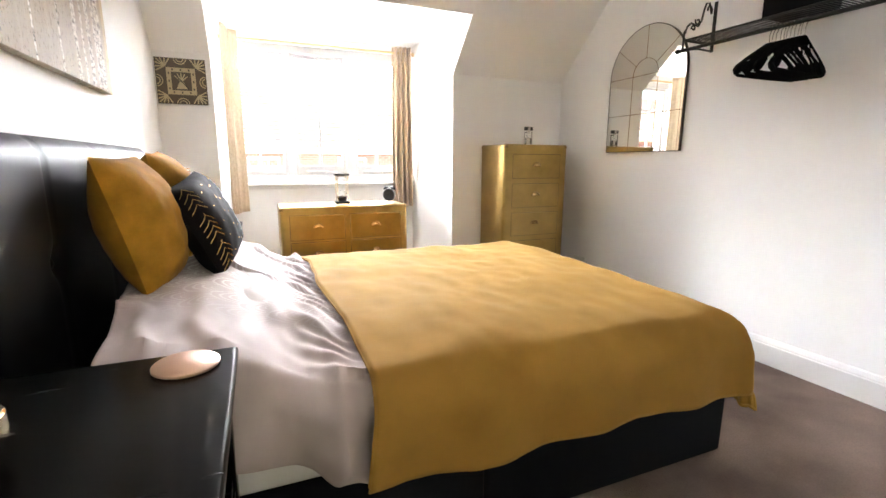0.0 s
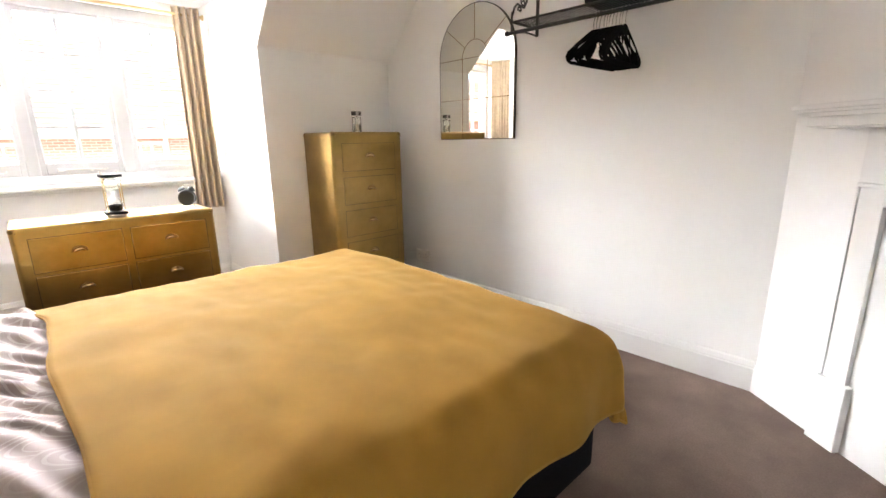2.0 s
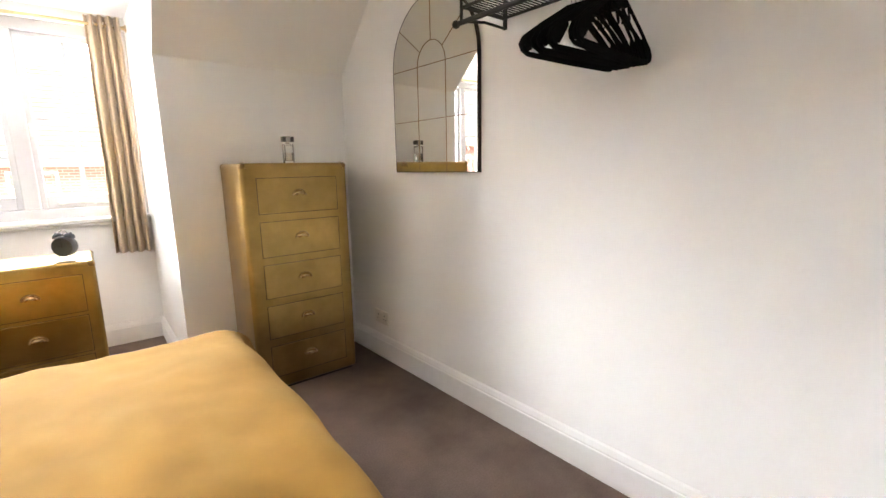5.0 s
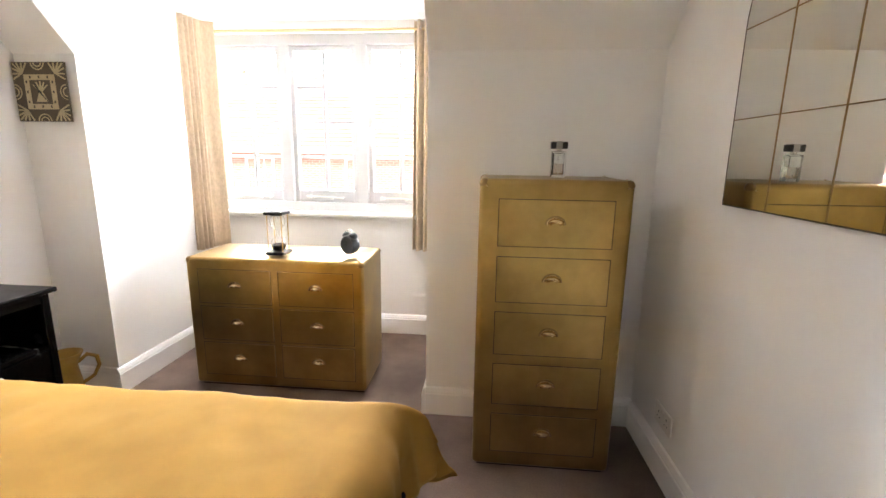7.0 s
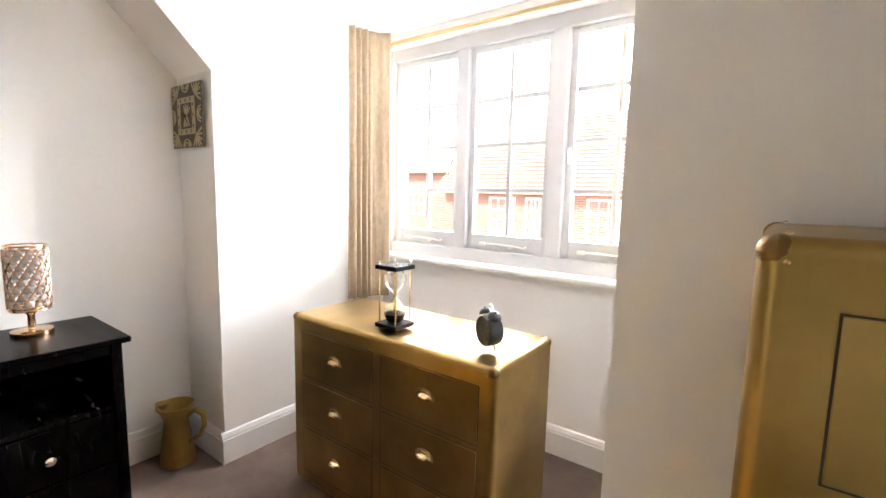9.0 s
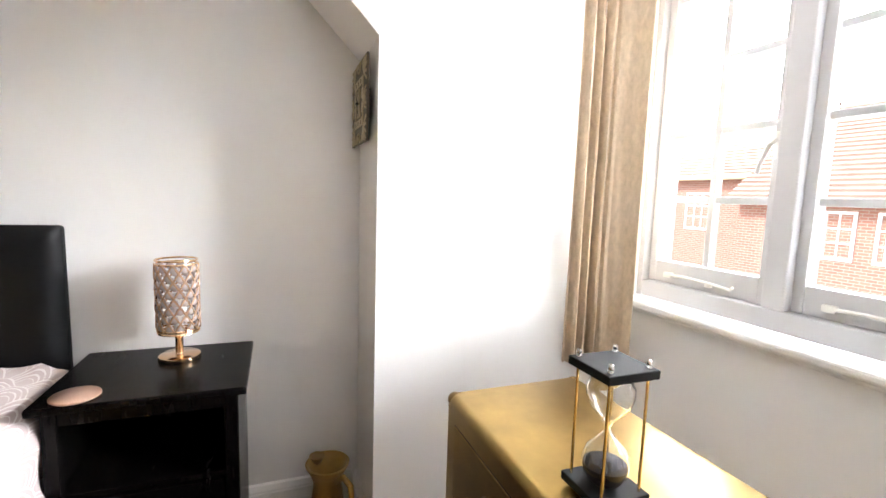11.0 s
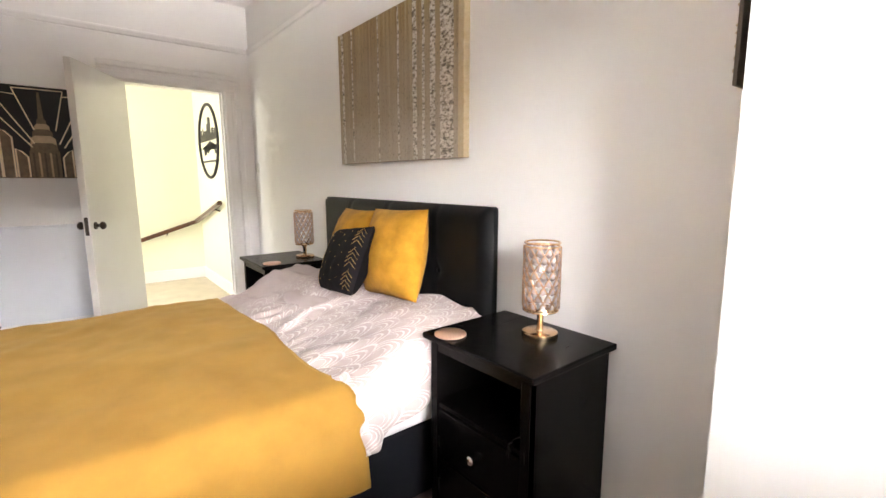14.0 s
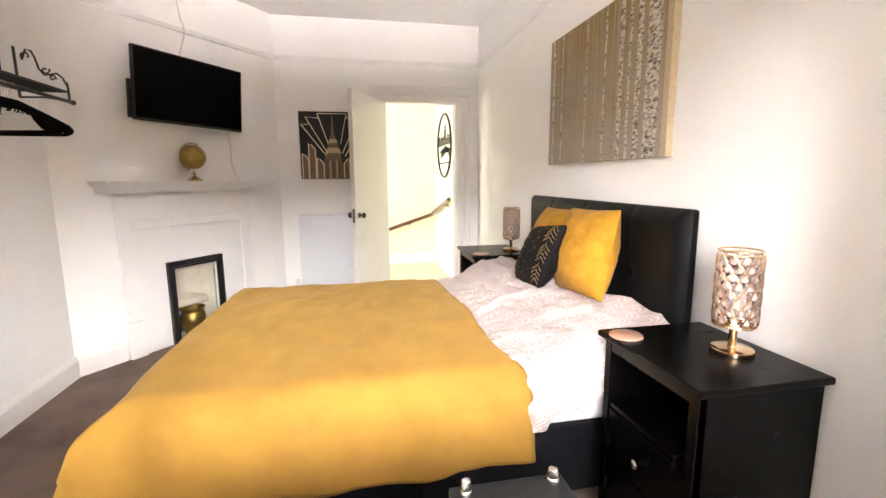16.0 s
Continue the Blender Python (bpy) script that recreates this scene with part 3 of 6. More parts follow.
def door_leaf():
    w, t, h = 0.755, 0.042, 2.005
    base = Vector((0.992, YS + 0.004, 0.012))
    d = tagged(new("door"), "plain white gloss painted door standing open into the room", "door", kind="structure")
    ORG[d] = Vector((0, 0, 0))
    part("leaf", box((0, 0, 0), (w, t, h), 0.003), DOORPAINT, d)
    for s in (-1, 1):
        y = t / 2 + s * t / 2
        k = lathe([(0.0, 0.062), (0.016, 0.060), (0.026, 0.050), (0.027, 0.040), (0.018, 0.030), (0.010, 0.024), (0.010, 0.008), (0.024, 0.006), (0.026, 0.0)], seg=20, axis='Y')
        if s < 0:
            moved(k, Matrix.Scale(-1, 4, (0, 1, 0)))
            bmesh.ops.recalc_face_normals(k, faces=k.faces[:])
        part("door_knob", moved(k, Matrix.Translation((w - 0.065, y, 0.94))), BRONZE, d, "dark bronze round door knob", True)
    part("latch_plate", box((w - 0.001, 0.010, 0.88), (w + 0.0015, 0.032, 1.0)), BRONZE, d, "dark bronze latch plate")
    for z in (0.2, 1.0, 1.75):
        part("hinge", lathe([(0.006, 0), (0.006, 0.09)], (-0.004, -0.004, z), 10), BRONZE, d, "dark bronze butt hinge")
    d.matrix_basis = Matrix.Translation(base) @ Matrix.Rotation(radians(64), 4, 'Z')
    return d


door_leaf()

# ---- window ----
YG = 4.70
sashes = ((0.362, 0.815), (0.905, 1.358), (1.462, 1.905))


def window():
    w = tagged(new("window_1"), "white painted wooden casement window of three leaded-style sashes", "window", kind="structure")
    ORG[w] = Vector((0, 0, 0))
    y0, y1 = YW + 0.055, YW + 0.16
    fr = [box((XL + 0.001, y0, 0.90), (0.3475, y1, 2.115)), box((0.348, y0, 2.046), (1.925, y1, 2.116), 0.004), box((0.348, y0, 0.90), (1.925, y1, 0.965), 0.004),
          box((1.918, y0 - 0.001, 0.90), (XR - 0.001, y1, 2.114), 0.003)]
    for a, b in ((sashes[0][1], sashes[1][0]), (sashes[1][1], sashes[2][0])):
        fr.append(box((a + 0.010, y0 - 0.001, 0.964), (b - 0.010, y1, 2.047), 0.006))
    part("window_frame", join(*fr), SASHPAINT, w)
    part("window_sill", join(box((XL + 0.001, YW - 0.055, 0.866), (XR - 0.001, YW + 0.06, 0.900), 0.012, 3), box((XL + 0.002, YW - 0.012, 0.845), (XR - 0.002, YW - 0.0005, 0.867), 0.004)), GLOSS, w, "white gloss rounded window sill")
    for n, (a, b) in enumerate(sashes):
        s0, s1 = YG - 0.045, YG + 0.005
        sa, sb = a - 0.012, b + 0.012
        st = 0.034
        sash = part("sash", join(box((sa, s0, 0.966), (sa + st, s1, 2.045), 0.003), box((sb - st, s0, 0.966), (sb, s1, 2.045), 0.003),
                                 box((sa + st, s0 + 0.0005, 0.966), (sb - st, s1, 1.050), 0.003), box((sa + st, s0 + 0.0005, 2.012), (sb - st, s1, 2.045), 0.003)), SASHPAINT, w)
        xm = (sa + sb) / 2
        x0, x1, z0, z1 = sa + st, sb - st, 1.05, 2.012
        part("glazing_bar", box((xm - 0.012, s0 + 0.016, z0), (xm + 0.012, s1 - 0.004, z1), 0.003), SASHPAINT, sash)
        step = (z1 - z0) / 4
        for k in range(4):
            for c0, c1 in ((x0, xm - 0.012), (xm + 0.012, x1)):
                if k:
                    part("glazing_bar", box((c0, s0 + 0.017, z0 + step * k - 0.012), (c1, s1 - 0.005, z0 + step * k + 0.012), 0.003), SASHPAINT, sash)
                p = part("pane", box((c0 + 0.001, YG - 0.020, z0 + step * k + 0.006), (c1 - 0.001, YG - 0.017, z0 + step * (k + 1) - 0.006)), PANE, sash)
                p.visible_shadow = False
        stay = tube([(xm - 0.13, s0 - 0.012, 1.0), (xm - 0.05, s0 - 0.016, 1.004), (xm + 0.06, s0 - 0.016, 1.0), (xm + 0.12, s0 - 0.010, 0.992), (xm + 0.135, s0 - 0.018, 1.003)], 0.005, 8)
        part("casement_stay", join(stay, box((xm - 0.15, s0 - 0.018, 0.990), (xm - 0.115, s0 - 0.0005, 1.010), 0.003), box((xm + 0.03, s0 - 0.018, 0.985), (xm + 0.05, s0 - 0.0005, 1.0), 0.003)), PLASTIC, sash, "white painted casement stay", True)
        side = sb - 0.016 if n == 0 else sa + 0.016
        lean = 1 if n else -1
        if n != 1:
            part("casement_latch", join(box((side - 0.010, s0 - 0.010, 1.42), (side + 0.010, s0 - 0.0005, 1.50), 0.003),
                                        tube([(side, s0 - 0.015, 1.475), (side + 0.012 * lean, s0 - 0.028, 1.46), (side + 0.035 * lean, s0 - 0.030, 1.40), (side + 0.042 * lean, s0 - 0.028, 1.375)], [0.008, 0.007, 0.006, 0.007], 8)),
                 PLASTIC, sash, "white painted casement latch", True)
    return w


window()

# ---- outdoors: the houses across the street ----
structure("ground", box((-400, 6.0, -6.2), (400, 800, -6.0)), GROUND, "street level ground far below the window")


def far_window(h, x, y, z, w, ht, cols, rows):
    win = part("window", join(box((x - w / 2 - 0.07, y - 0.03, z - 0.08), (x - w / 2, y + 0.05, z + ht + 0.07)), box((x + w / 2, y - 0.03, z - 0.08), (x + w / 2 + 0.07, y + 0.05, z + ht + 0.07)),
                              box((x - w / 2, y - 0.03, z - 0.08), (x + w / 2, y + 0.05, z)), box((x - w / 2, y - 0.03, z + ht), (x + w / 2, y + 0.05, z + ht + 0.07)),
                              *[box((x - w / 2 + w * k / cols - 0.018, y - 0.01, z), (x - w / 2 + w * k / cols + 0.018, y + 0.03, z + ht)) for k in range(1, cols)],
                              *[box((x - w / 2, y - 0.011, z + ht * k / rows - 0.018), (x + w / 2, y + 0.029, z + ht * k / rows + 0.018)) for k in range(1, rows)]), GLOSS, h, "white painted multi-paned window")
    part("pane", box((x - w / 2, y + 0.02, z), (x + w / 2, y + 0.026, z + ht)), DARKGLASS, win)


def house(x0, x1, y, eave, ridge, wins):
    h = thing("brick_house", ((x0 + x1) / 2, y, -6.0), "red brick house with clay tiled roof and white windows", "house", "houses across the street")
    part("wall", box((x0, y, -6.0), (x1, y + 7, eave)), BRICK, h)
    part("gutter", box((x0 - 0.2, y - 0.42, eave - 0.05), (x1 + 0.2, y - 0.25, eave + 0.08), 0.03), CREAM, h, "pale painted gutter")
    part("soffit", box((x0 - 0.2, y - 0.25, eave - 0.02), (x1 + 0.2, y - 0.001, eave + 0.03)), GLOSS, h, "white painted soffit")
    rows, run, rise = 22, 3.9, ridge - eave
    bms = []
    for k in range(rows):
        a, b = k / rows, (k + 1.25) / rows
        bms.append(prism([(y - 0.4 + run * a, eave + 0.03 + rise * a), (y - 0.4 + run * b, eave + rise * b), (y - 0.4 + run * b, eave + rise * b + 0.03), (y - 0.4 + run * a, eave + 0.10 + rise * a)],
                         (x0 - 0.25, 0, 0), (0, 1, 0), (0, 0, 1), (x1 - x0 + 0.5, 0, 0)))
    part("roof", join(*bms), ROOFTILE, h, "weathered clay tile roof")
    part("roof_back", prism([(y + 3.5, ridge - 0.02), (y + 7.4, eave), (y + 7.4, eave - 0.1), (y + 3.5, ridge - 0.12)], (x0 - 0.25, 0, 0), (0, 1, 0), (0, 0, 1), (x1 - x0 + 0.5, 0, 0)), ROOFTILE, h)
    for x, z, w, ht in wins:
        far_window(h, x, y, z, w, ht, 3, 3)
    return h


house(-7.6, 6.0, 16.0, 1.40, 4.4, ((-5.2, 0.12, 0.85, 1.05), (-4.05, 0.12, 0.40, 1.05), (-1.8, 0.12, 0.85, 1.05), (0.75, 0.12, 0.85, 1.05), (3.6, 0.12, 0.85, 1.05),
                                   (-5.2, -2.9, 1.0, 1.3), (-1.8, -2.9, 1.0, 1.3), (0.75, -2.9, 1.0, 1.3)))
house(-24.0, -9.2, 19.0, 2.3, 5.2, ((-11.5, 0.4, 1.0, 1.3), (-13.2, 0.4, 1.0, 1.3), (-14.9, 0.4, 1.0, 1.3), (-18.0, 0.4, 1.0, 1.3), (-21.0, 0.4, 1.0, 1.3),
                                    (-11.5, -2.6, 1.0, 1.3), (-14.0, -2.6, 1.0, 1.3), (-18.0, -2.6, 1.0, 1.3)))

# ---- fireplace on the corner breast ----
def fireplace():
    f = thing("fireplace", P0 + DU * 0.86 + DN * 0.0, "white painted wooden fireplace surround with black iron insert", "fireplace")
    F = lambda lo, hi, b=0.0: on_breast(box(lo, hi, b))
    # moulded courses, each returned at its ends
    courses = ((0.188, 1.612, 0.214, 1.246, 1.262), (0.196, 1.604, 0.206, 1.236, 1.2458), (0.210, 1.590, 0.190, 1.222, 1.2358), (0.222, 1.578, 0.176, 1.190, 1.2218), (0.236, 1.564, 0.150, 1.182, 1.1898))
    part("mantel_shelf", on_breast(join(*[box((u0, 0.0008, z0), (u1, d, z1), 0.0012) for u0, u1, d, z0, z1 in courses])), GLOSS, f, "white painted moulded mantel shelf")
    part("frieze", F((0.318, 0.0008, 1.0), (1.42, 0.036, 1.181), 0.003), GLOSS, f)
    for a, b in ((0.318, 0.412), (1.326, 1.42)):
        part("pilaster", F((a, 0.0008, 0.27), (b, 0.034, 0.9995), 0.003), GLOSS, f)
        part("plinth_block", F((a - 0.008, 0.0008, 0.0), (b + 0.016 if a < 0.6 else b + 0.008, 0.046, 0.2695), 0.004), GLOSS, f)
    part("lintel", F((0.4125, 0.0008, 0.925), (1.3255, 0.034, 0.9995), 0.003), GLOSS, f)
    part("bead", on_breast(join(box((0.318, 0.034, 0.985), (1.42, 0.042, 1.0), 0.003), box((0.318, 0.0341, 0.272), (0.328, 0.041, 0.985), 0.002), box((1.41, 0.0341, 0.272), (1.42, 0.041, 0.985), 0.002))), GLOSS, f)
    part("inner_panel", on_breast(prism([(0.4125, 0), (0.632, 0), (0.632, 0.652), (1.108, 0.652), (1.108, 0), (1.3255, 0), (1.3255, 0.9245), (0.4125, 0.9245)], (0, 0.0008, 0), (1, 0, 0), (0, 0, 1), (0, 0.0152, 0))), GLOSS, f)
    part("iron_frame", on_breast(join(box((0.633, 0.001, 0.0), (0.668, 0.044, 0.651), 0.006), box((1.072, 0.001, 0.0), (1.107, 0.044, 0.651), 0.006), box((0.668, 0.001, 0.612), (1.072, 0.0435, 0.651), 0.006),
                                      box((0.672, 0.02, 0.596), (1.068, 0.040, 0.6095), 0.003), box((0.6725, 0.02, 0.0), (0.684, 0.040, 0.596), 0.002), box((1.056, 0.02, 0.0), (1.0675, 0.040, 0.596), 0.002))), CASTIRON, f, "black cast iron fire frame")
    curve = [(0.69 + 0.36 * k / 12, -0.02 - 0.17 * math.sin(math.pi * k / 12) ** 0.6) for k in range(13)]
    outer = [(0.66 + 0.43 * k / 12, -0.05 - 0.20 * math.sin(math.pi * k / 12) ** 0.6) for k in range(13)]
    part("fireback", on_breast(join(prism(curve + outer[::-1], (0, 0, 0), (1, 0, 0), (0, 1, 0), (0, 0, 0.63)), box((0.66, -0.26, 0.605), (1.09, -0.001, 0.64)), box((0.60, -0.27, -0.02), (1.15, -0.25, 0.66)))), FIREBACK, f, "cream painted curved fireback", True)
    part("smoke_shelf", on_breast(prism([(-0.19, 0.34), (-0.08, 0.30), (-0.06, 0.26), (-0.10, 0.24), (-0.20, 0.25)], (0.72, 0, 0), (0, 1, 0), (0, 0, 1), (0.30, 0, 0))), FIREBACK, f)
    part("hearth_floor", F((0.67, -0.24, -0.01), (1.07, 0.0, 0.012)), FIREBACK, f)


fireplace()

# ---- bed ----
BX1, BY0, BY1, ZT = 2.065, 1.085, 2.635, 0.565


def fold(e, r):
    """How far out and down a cloth goes past an edge, e along the cloth."""
    if e <= 0:
        return 0.0, 0.0
    if e < r * math.pi / 2:
        return r * math.sin(e / r), r * (1 - math.cos(e / r))
    return r, r + e - r * math.pi / 2


def drape(a, b, top, r, foot=True, flare=0.35):
    ea, eb0, eb1 = (a - (BX1 - r)) if foot else -1.0, (BY0 + r) - b, b - (BY1 - r)
    eb, sgn = (eb0, -1) if eb0 > eb1 else (eb1, 1)
    ha, da = fold(ea, r)
    hb, db = fold(eb, r)
    x = min(a, BX1 - r) + ha if foot else a
    y = (min(max(b, BY0 + r), BY1 - r)) + sgn * hb
    most = (da ** 5 + db ** 5) ** 0.2
    corner = max(0.0, da + db - most)
    z = top - most - 0.12 * corner
    side = 2.4 if sgn > 0 else 0.35
    x += flare * side * corner + (0.038 * min(1.0, max(0.0, (b - 1.25) / 0.6)) - 0.034) * min(1.0, da / 0.06)
    y += sgn * flare * side * 0.4 * corner
    z += (0.30 if sgn > 0 else 0.12) * corner
    return x, y, z, da, db, sgn


def bed():
    b = thing("bed", (1.1, 1.86, 0), "double divan bed with black base, blush bedding and black headboard", "bed")
    part("divan_base", join(box((0.10, 1.135, 0.035), (1.10, 2.585, 0.335), 0.018, 3), box((1.102, 1.135, 0.035), (2.085, 2.585, 0.335), 0.018, 3)), DIVAN, b, "charcoal black upholstered divan base", True)
    for x in (0.2, 1.0, 1.2, 2.0):
        for y in (1.2, 2.52):
            part("castor", lathe([(0.022, 0.0), (0.024, 0.006), (0.018, 0.036)], (x, y, 0.0), 12), BLACK, b)
    part("mattress", box((0.19, 1.115, 0.336), (2.02, 2.605, 0.525), 0.045, 4), SHEETW, b, "white sheeted mattress", True)

    def head(u, v):
        # softly padded panel with button dimples, edges rolled
        y, z = 1.09 + 1.515 * u, 0.28 + 0.868 * v
        edge = min(min(u, 1 - u) * 1.515, (1 - v) * 0.868)
        x = 0.062 + 0.036 * min(1.0, edge / 0.05) ** 0.5
        for c in (1.47, 1.87, 2.28):
            d = math.hypot(y - c, z - 0.845)
            x -= 0.020 * math.exp(-(d / 0.035) ** 2)
            x -= 0.006 * math.exp(-((y - c) / 0.010) ** 2) * (1 if z > 0.845 else 0.5)
        return (x, y, z)

    hb = part("headboard", join(sheet(96, 48, head), box((0.022, 1.09, 0.28), (0.062, 2.605, 1.148), 0.012, 3)), LEATHER, b, "black faux leather padded headboard", True)
    for c in (1.47, 1.87, 2.28):
        part("button", lathe([(0.013, 0.0), (0.012, 0.005), (0.006, 0.008), (0.0, 0.009)], (0.076, c, 0.845), 16, 'X'), LEATHER, hb, "black covered button", True)
    return b


bed()


def duvet_bm():
    r = 0.07

    def f(u, v):
        a = 0.125 + 0.76 * u
        south = max(0.0, 1 - v / 0.34)
        a += (0.08 * south + 0.07 / (1 + math.exp((v - 0.5) / 0.06))) * (1 - u)
        hang_s = 0.215 + 0.02 * math.sin(9 * a) + 0.02 * wobble(a, 1, 0, 4)
        hang_n = 0.205 + 0.015 * math.sin(11 * a + 1)
        lo, hi = BY0 - hang_s + r * 0.57, BY1 + hang_n - r * 0.57
        b = lo + (hi - lo) * v
        top = ZT + 0.012 + 0.150 * (1 / (1 + math.exp((a - 0.56) / 0.065))) * (1 - 0.15 * abs((b - 1.86) / 0.8) ** 4) + 0.012 * wobble(a, b, 2, 5)
        x, y, z, da, db, s = drape(a, b, top, r, foot=False)
        puff = 0.022 * wobble(a * 3, b * 3, 0.3) + 0.014 * wobble(a * 9, b * 4, 1.3) + 0.006 * wobble(a * 22, b * 9, 4.3)
        crease = 0.019 * abs(math.sin(13 * (a * 0.75 + b * 0.35) + 4 * wobble(a, b, 5, 3))) ** 5
        if db <= 0:
            z += puff + crease
        else:
            k = min(1.0, db / 0.2)
            y += s * (0.02 + 0.022 * k * math.sin(24 * a + 9 * z + 5 * wobble(a, z, 1, 3)) + puff + 0.030 * k * abs(math.sin(17 * (a * 0.9 - z * 0.8) + 3 * wobble(a, z, 2, 3))) ** 3)
            z += puff * 0.4
        gather = 0.013 * math.sin(34 * b + 22 * a + 3 * wobble(a, b, 6, 4)) ** 2 * math.exp(-((a - 0.71) / 0.085) ** 2)
        if db <= 0:
            z += gather
        else:
            y += s * gather
        tuck = min(1.0, max(0.0, (a - 0.70) / 0.06))
        z -= 0.014 * tuck
        if db > 0:
            y -= s * 0.040 * tuck
        return (x, y, z)

    return sheet(90, 230, f)


duvet = whole("duvet", duvet_bm(), DUVET, (0.55, 1.86, 0.55), "blush pink duvet printed with pale feather fans, rumpled", "duvet", smooth=True)
mod = duvet.modifiers.new("thickness", 'SOLIDIFY')
mod.thickness, mod.offset = 0.022, -1


def blanket_shape():
    r = 0.105

    def f(u, v):
        a = 0.765 + (BX1 - 0.765 + 0.262) * u
        hs = 0.203 + 0.008 * math.sin(7 * a + 1) + 0.01 * wobble(a, 0, 3, 3)
        hn = 0.285 + 0.012 * math.sin(6 * a)
        lo, hi = BY0 - hs, BY1 + hn
        b = lo + (hi - lo) * v
        a += (0.015 * math.sin(5 * b + 1) - 0.075 / (1 + math.exp((2.5 - b) / 0.05))) * (1 - u) + 0.012 * wobble(b, 2, 0, 4) * (1 - u)
        swell = 0.045 * math.sin(math.pi * min(1, max(0, (b - BY0) / (BY1 - BY0)))) ** 0.6
        top = ZT + 0.018 + swell * (0.55 + 0.2 * wobble(a, b, 0, 2)) + 0.006 * math.exp(-((a - 0.75) / 0.25) ** 2)
        x, y, z, da, db, s = drape(a, b, top, r, True, 0.22)
        z += 0.013 * wobble(a * 3.2, b * 3.2, 7) + 0.004 * wobble(a * 11, b * 7, 2) + 0.0030 * wobble(a * 17, b * 12, 9)
        ridge = 0.006 * max(0, math.sin(7 * a - 5 * b + 3 * wobble(a, b, 1, 1.5))) ** 6
        if db <= 0 and da <= 0:
            z += ridge
        if db > 0:
            k = min(1.0, db / 0.22)
            y += s * (0.030 + 0.012 * k * math.sin(19 * a + 4 * wobble(a, 1, 1, 2)) + 0.012 * k)
        if da > 0:
            k = min(1.0, da / 0.22)
            x += 0.010 + k * (0.012 * math.sin(17 * b + 2 * wobble(b, 1, 2, 2)) + 0.006 + 0.013 * math.sin(52 * b) * math.exp(-((b - 1.12) / 0.13) ** 2) + 0.012 * math.sin(58 * b + 9 * z) * math.exp(-((b - 2.52) / 0.18) ** 2))
        return (x, y, z)

    return f


throw = blanket_shape()
blanket = whole("blanket", sheet(110, 160, throw), FLEECE, (1.4, 1.86, 0.6), "mustard yellow fleece throw draped over the bed", "blanket", smooth=True)
mod = blanket.modifiers.new("thickness", 'SOLIDIFY')
mod.thickness, mod.offset = 0.007, 1
rim = [throw(k / 110, 0) for k in range(110)] + [throw(1, k / 160) for k in range(160)] + [throw(1 - k / 110, 1) for k in range(110)] + [throw(0, 1 - k / 160) for k in range(160)]
part("hem", tube(rim, 0.0055, 6, True), FLEECE, blanket, "rolled stitched hem", True)


def cushion_bm(w, h, t, n=22, seed=0.0, slack=0.5, full=3.2):
    """A stuffed square cushion in its x and y, thick in z, with pulled corners."""
    def side(s):
        def f(u, v):
            a, b = 2 * u - 1, 2 * v - 1
            fat = max(0.0, (1 - abs(a) ** full) * (1 - abs(b) ** full)) ** slack
            z = s * t / 2 * fat + (0.010 * wobble(a * 2 + seed, b * 2, s) + 0.006 * wobble(a * 5 + seed, b * 5, s + 3)) * fat
            trim = 1 - 0.02 * (a * b) ** 4
            return (a * w / 2 * trim * (1 - 0.05 * (1 - b * b) * abs(a)), b * h / 2 * trim * (1 - 0.05 * (1 - a * a) * abs(b)), z)
        return sheet(n, n, f)
    bm = join(side(1), side(-1))
    bmesh.ops.remove_doubles(bm, verts=bm.verts[:], dist=0.0008)
    bmesh.ops.recalc_face_normals(bm, faces=bm.faces[:])
    return bm


def placed(ob, m):
    ob.matrix_basis = m
    return ob


def facing(x, y, z, lean, turn, spin=0.0):
    """A pose whose flat thing faces the bed's foot, leaning back by lean and turned about the upright by turn."""
    return Matrix.Translation((x, y, z)) @ Matrix.Rotation(radians(turn), 4, 'Z') @ Matrix.Rotation(radians(90 - lean), 4, 'Y') @ Matrix.Rotation(radians(90 + spin), 4, 'Z')


for k, (y, z, turn, lean, spin) in enumerate(((2.15, 0.925, 4, 12, 2), (1.735, 0.905, -4, 14, 1))):
    c = whole("cushion", cushion_bm(0.40, 0.415, 0.23 - 0.02 * k, n=30, seed=k * 3.0, slack=0.62, full=2.1), MUSTARD, (0, 0, 0), "plump mustard yellow velvet cushion leaning on the headboard", "cushion", "mustard cushions", True)
    placed(c, facing(0.235 - 0.012 * k, y, z, lean, turn, spin))


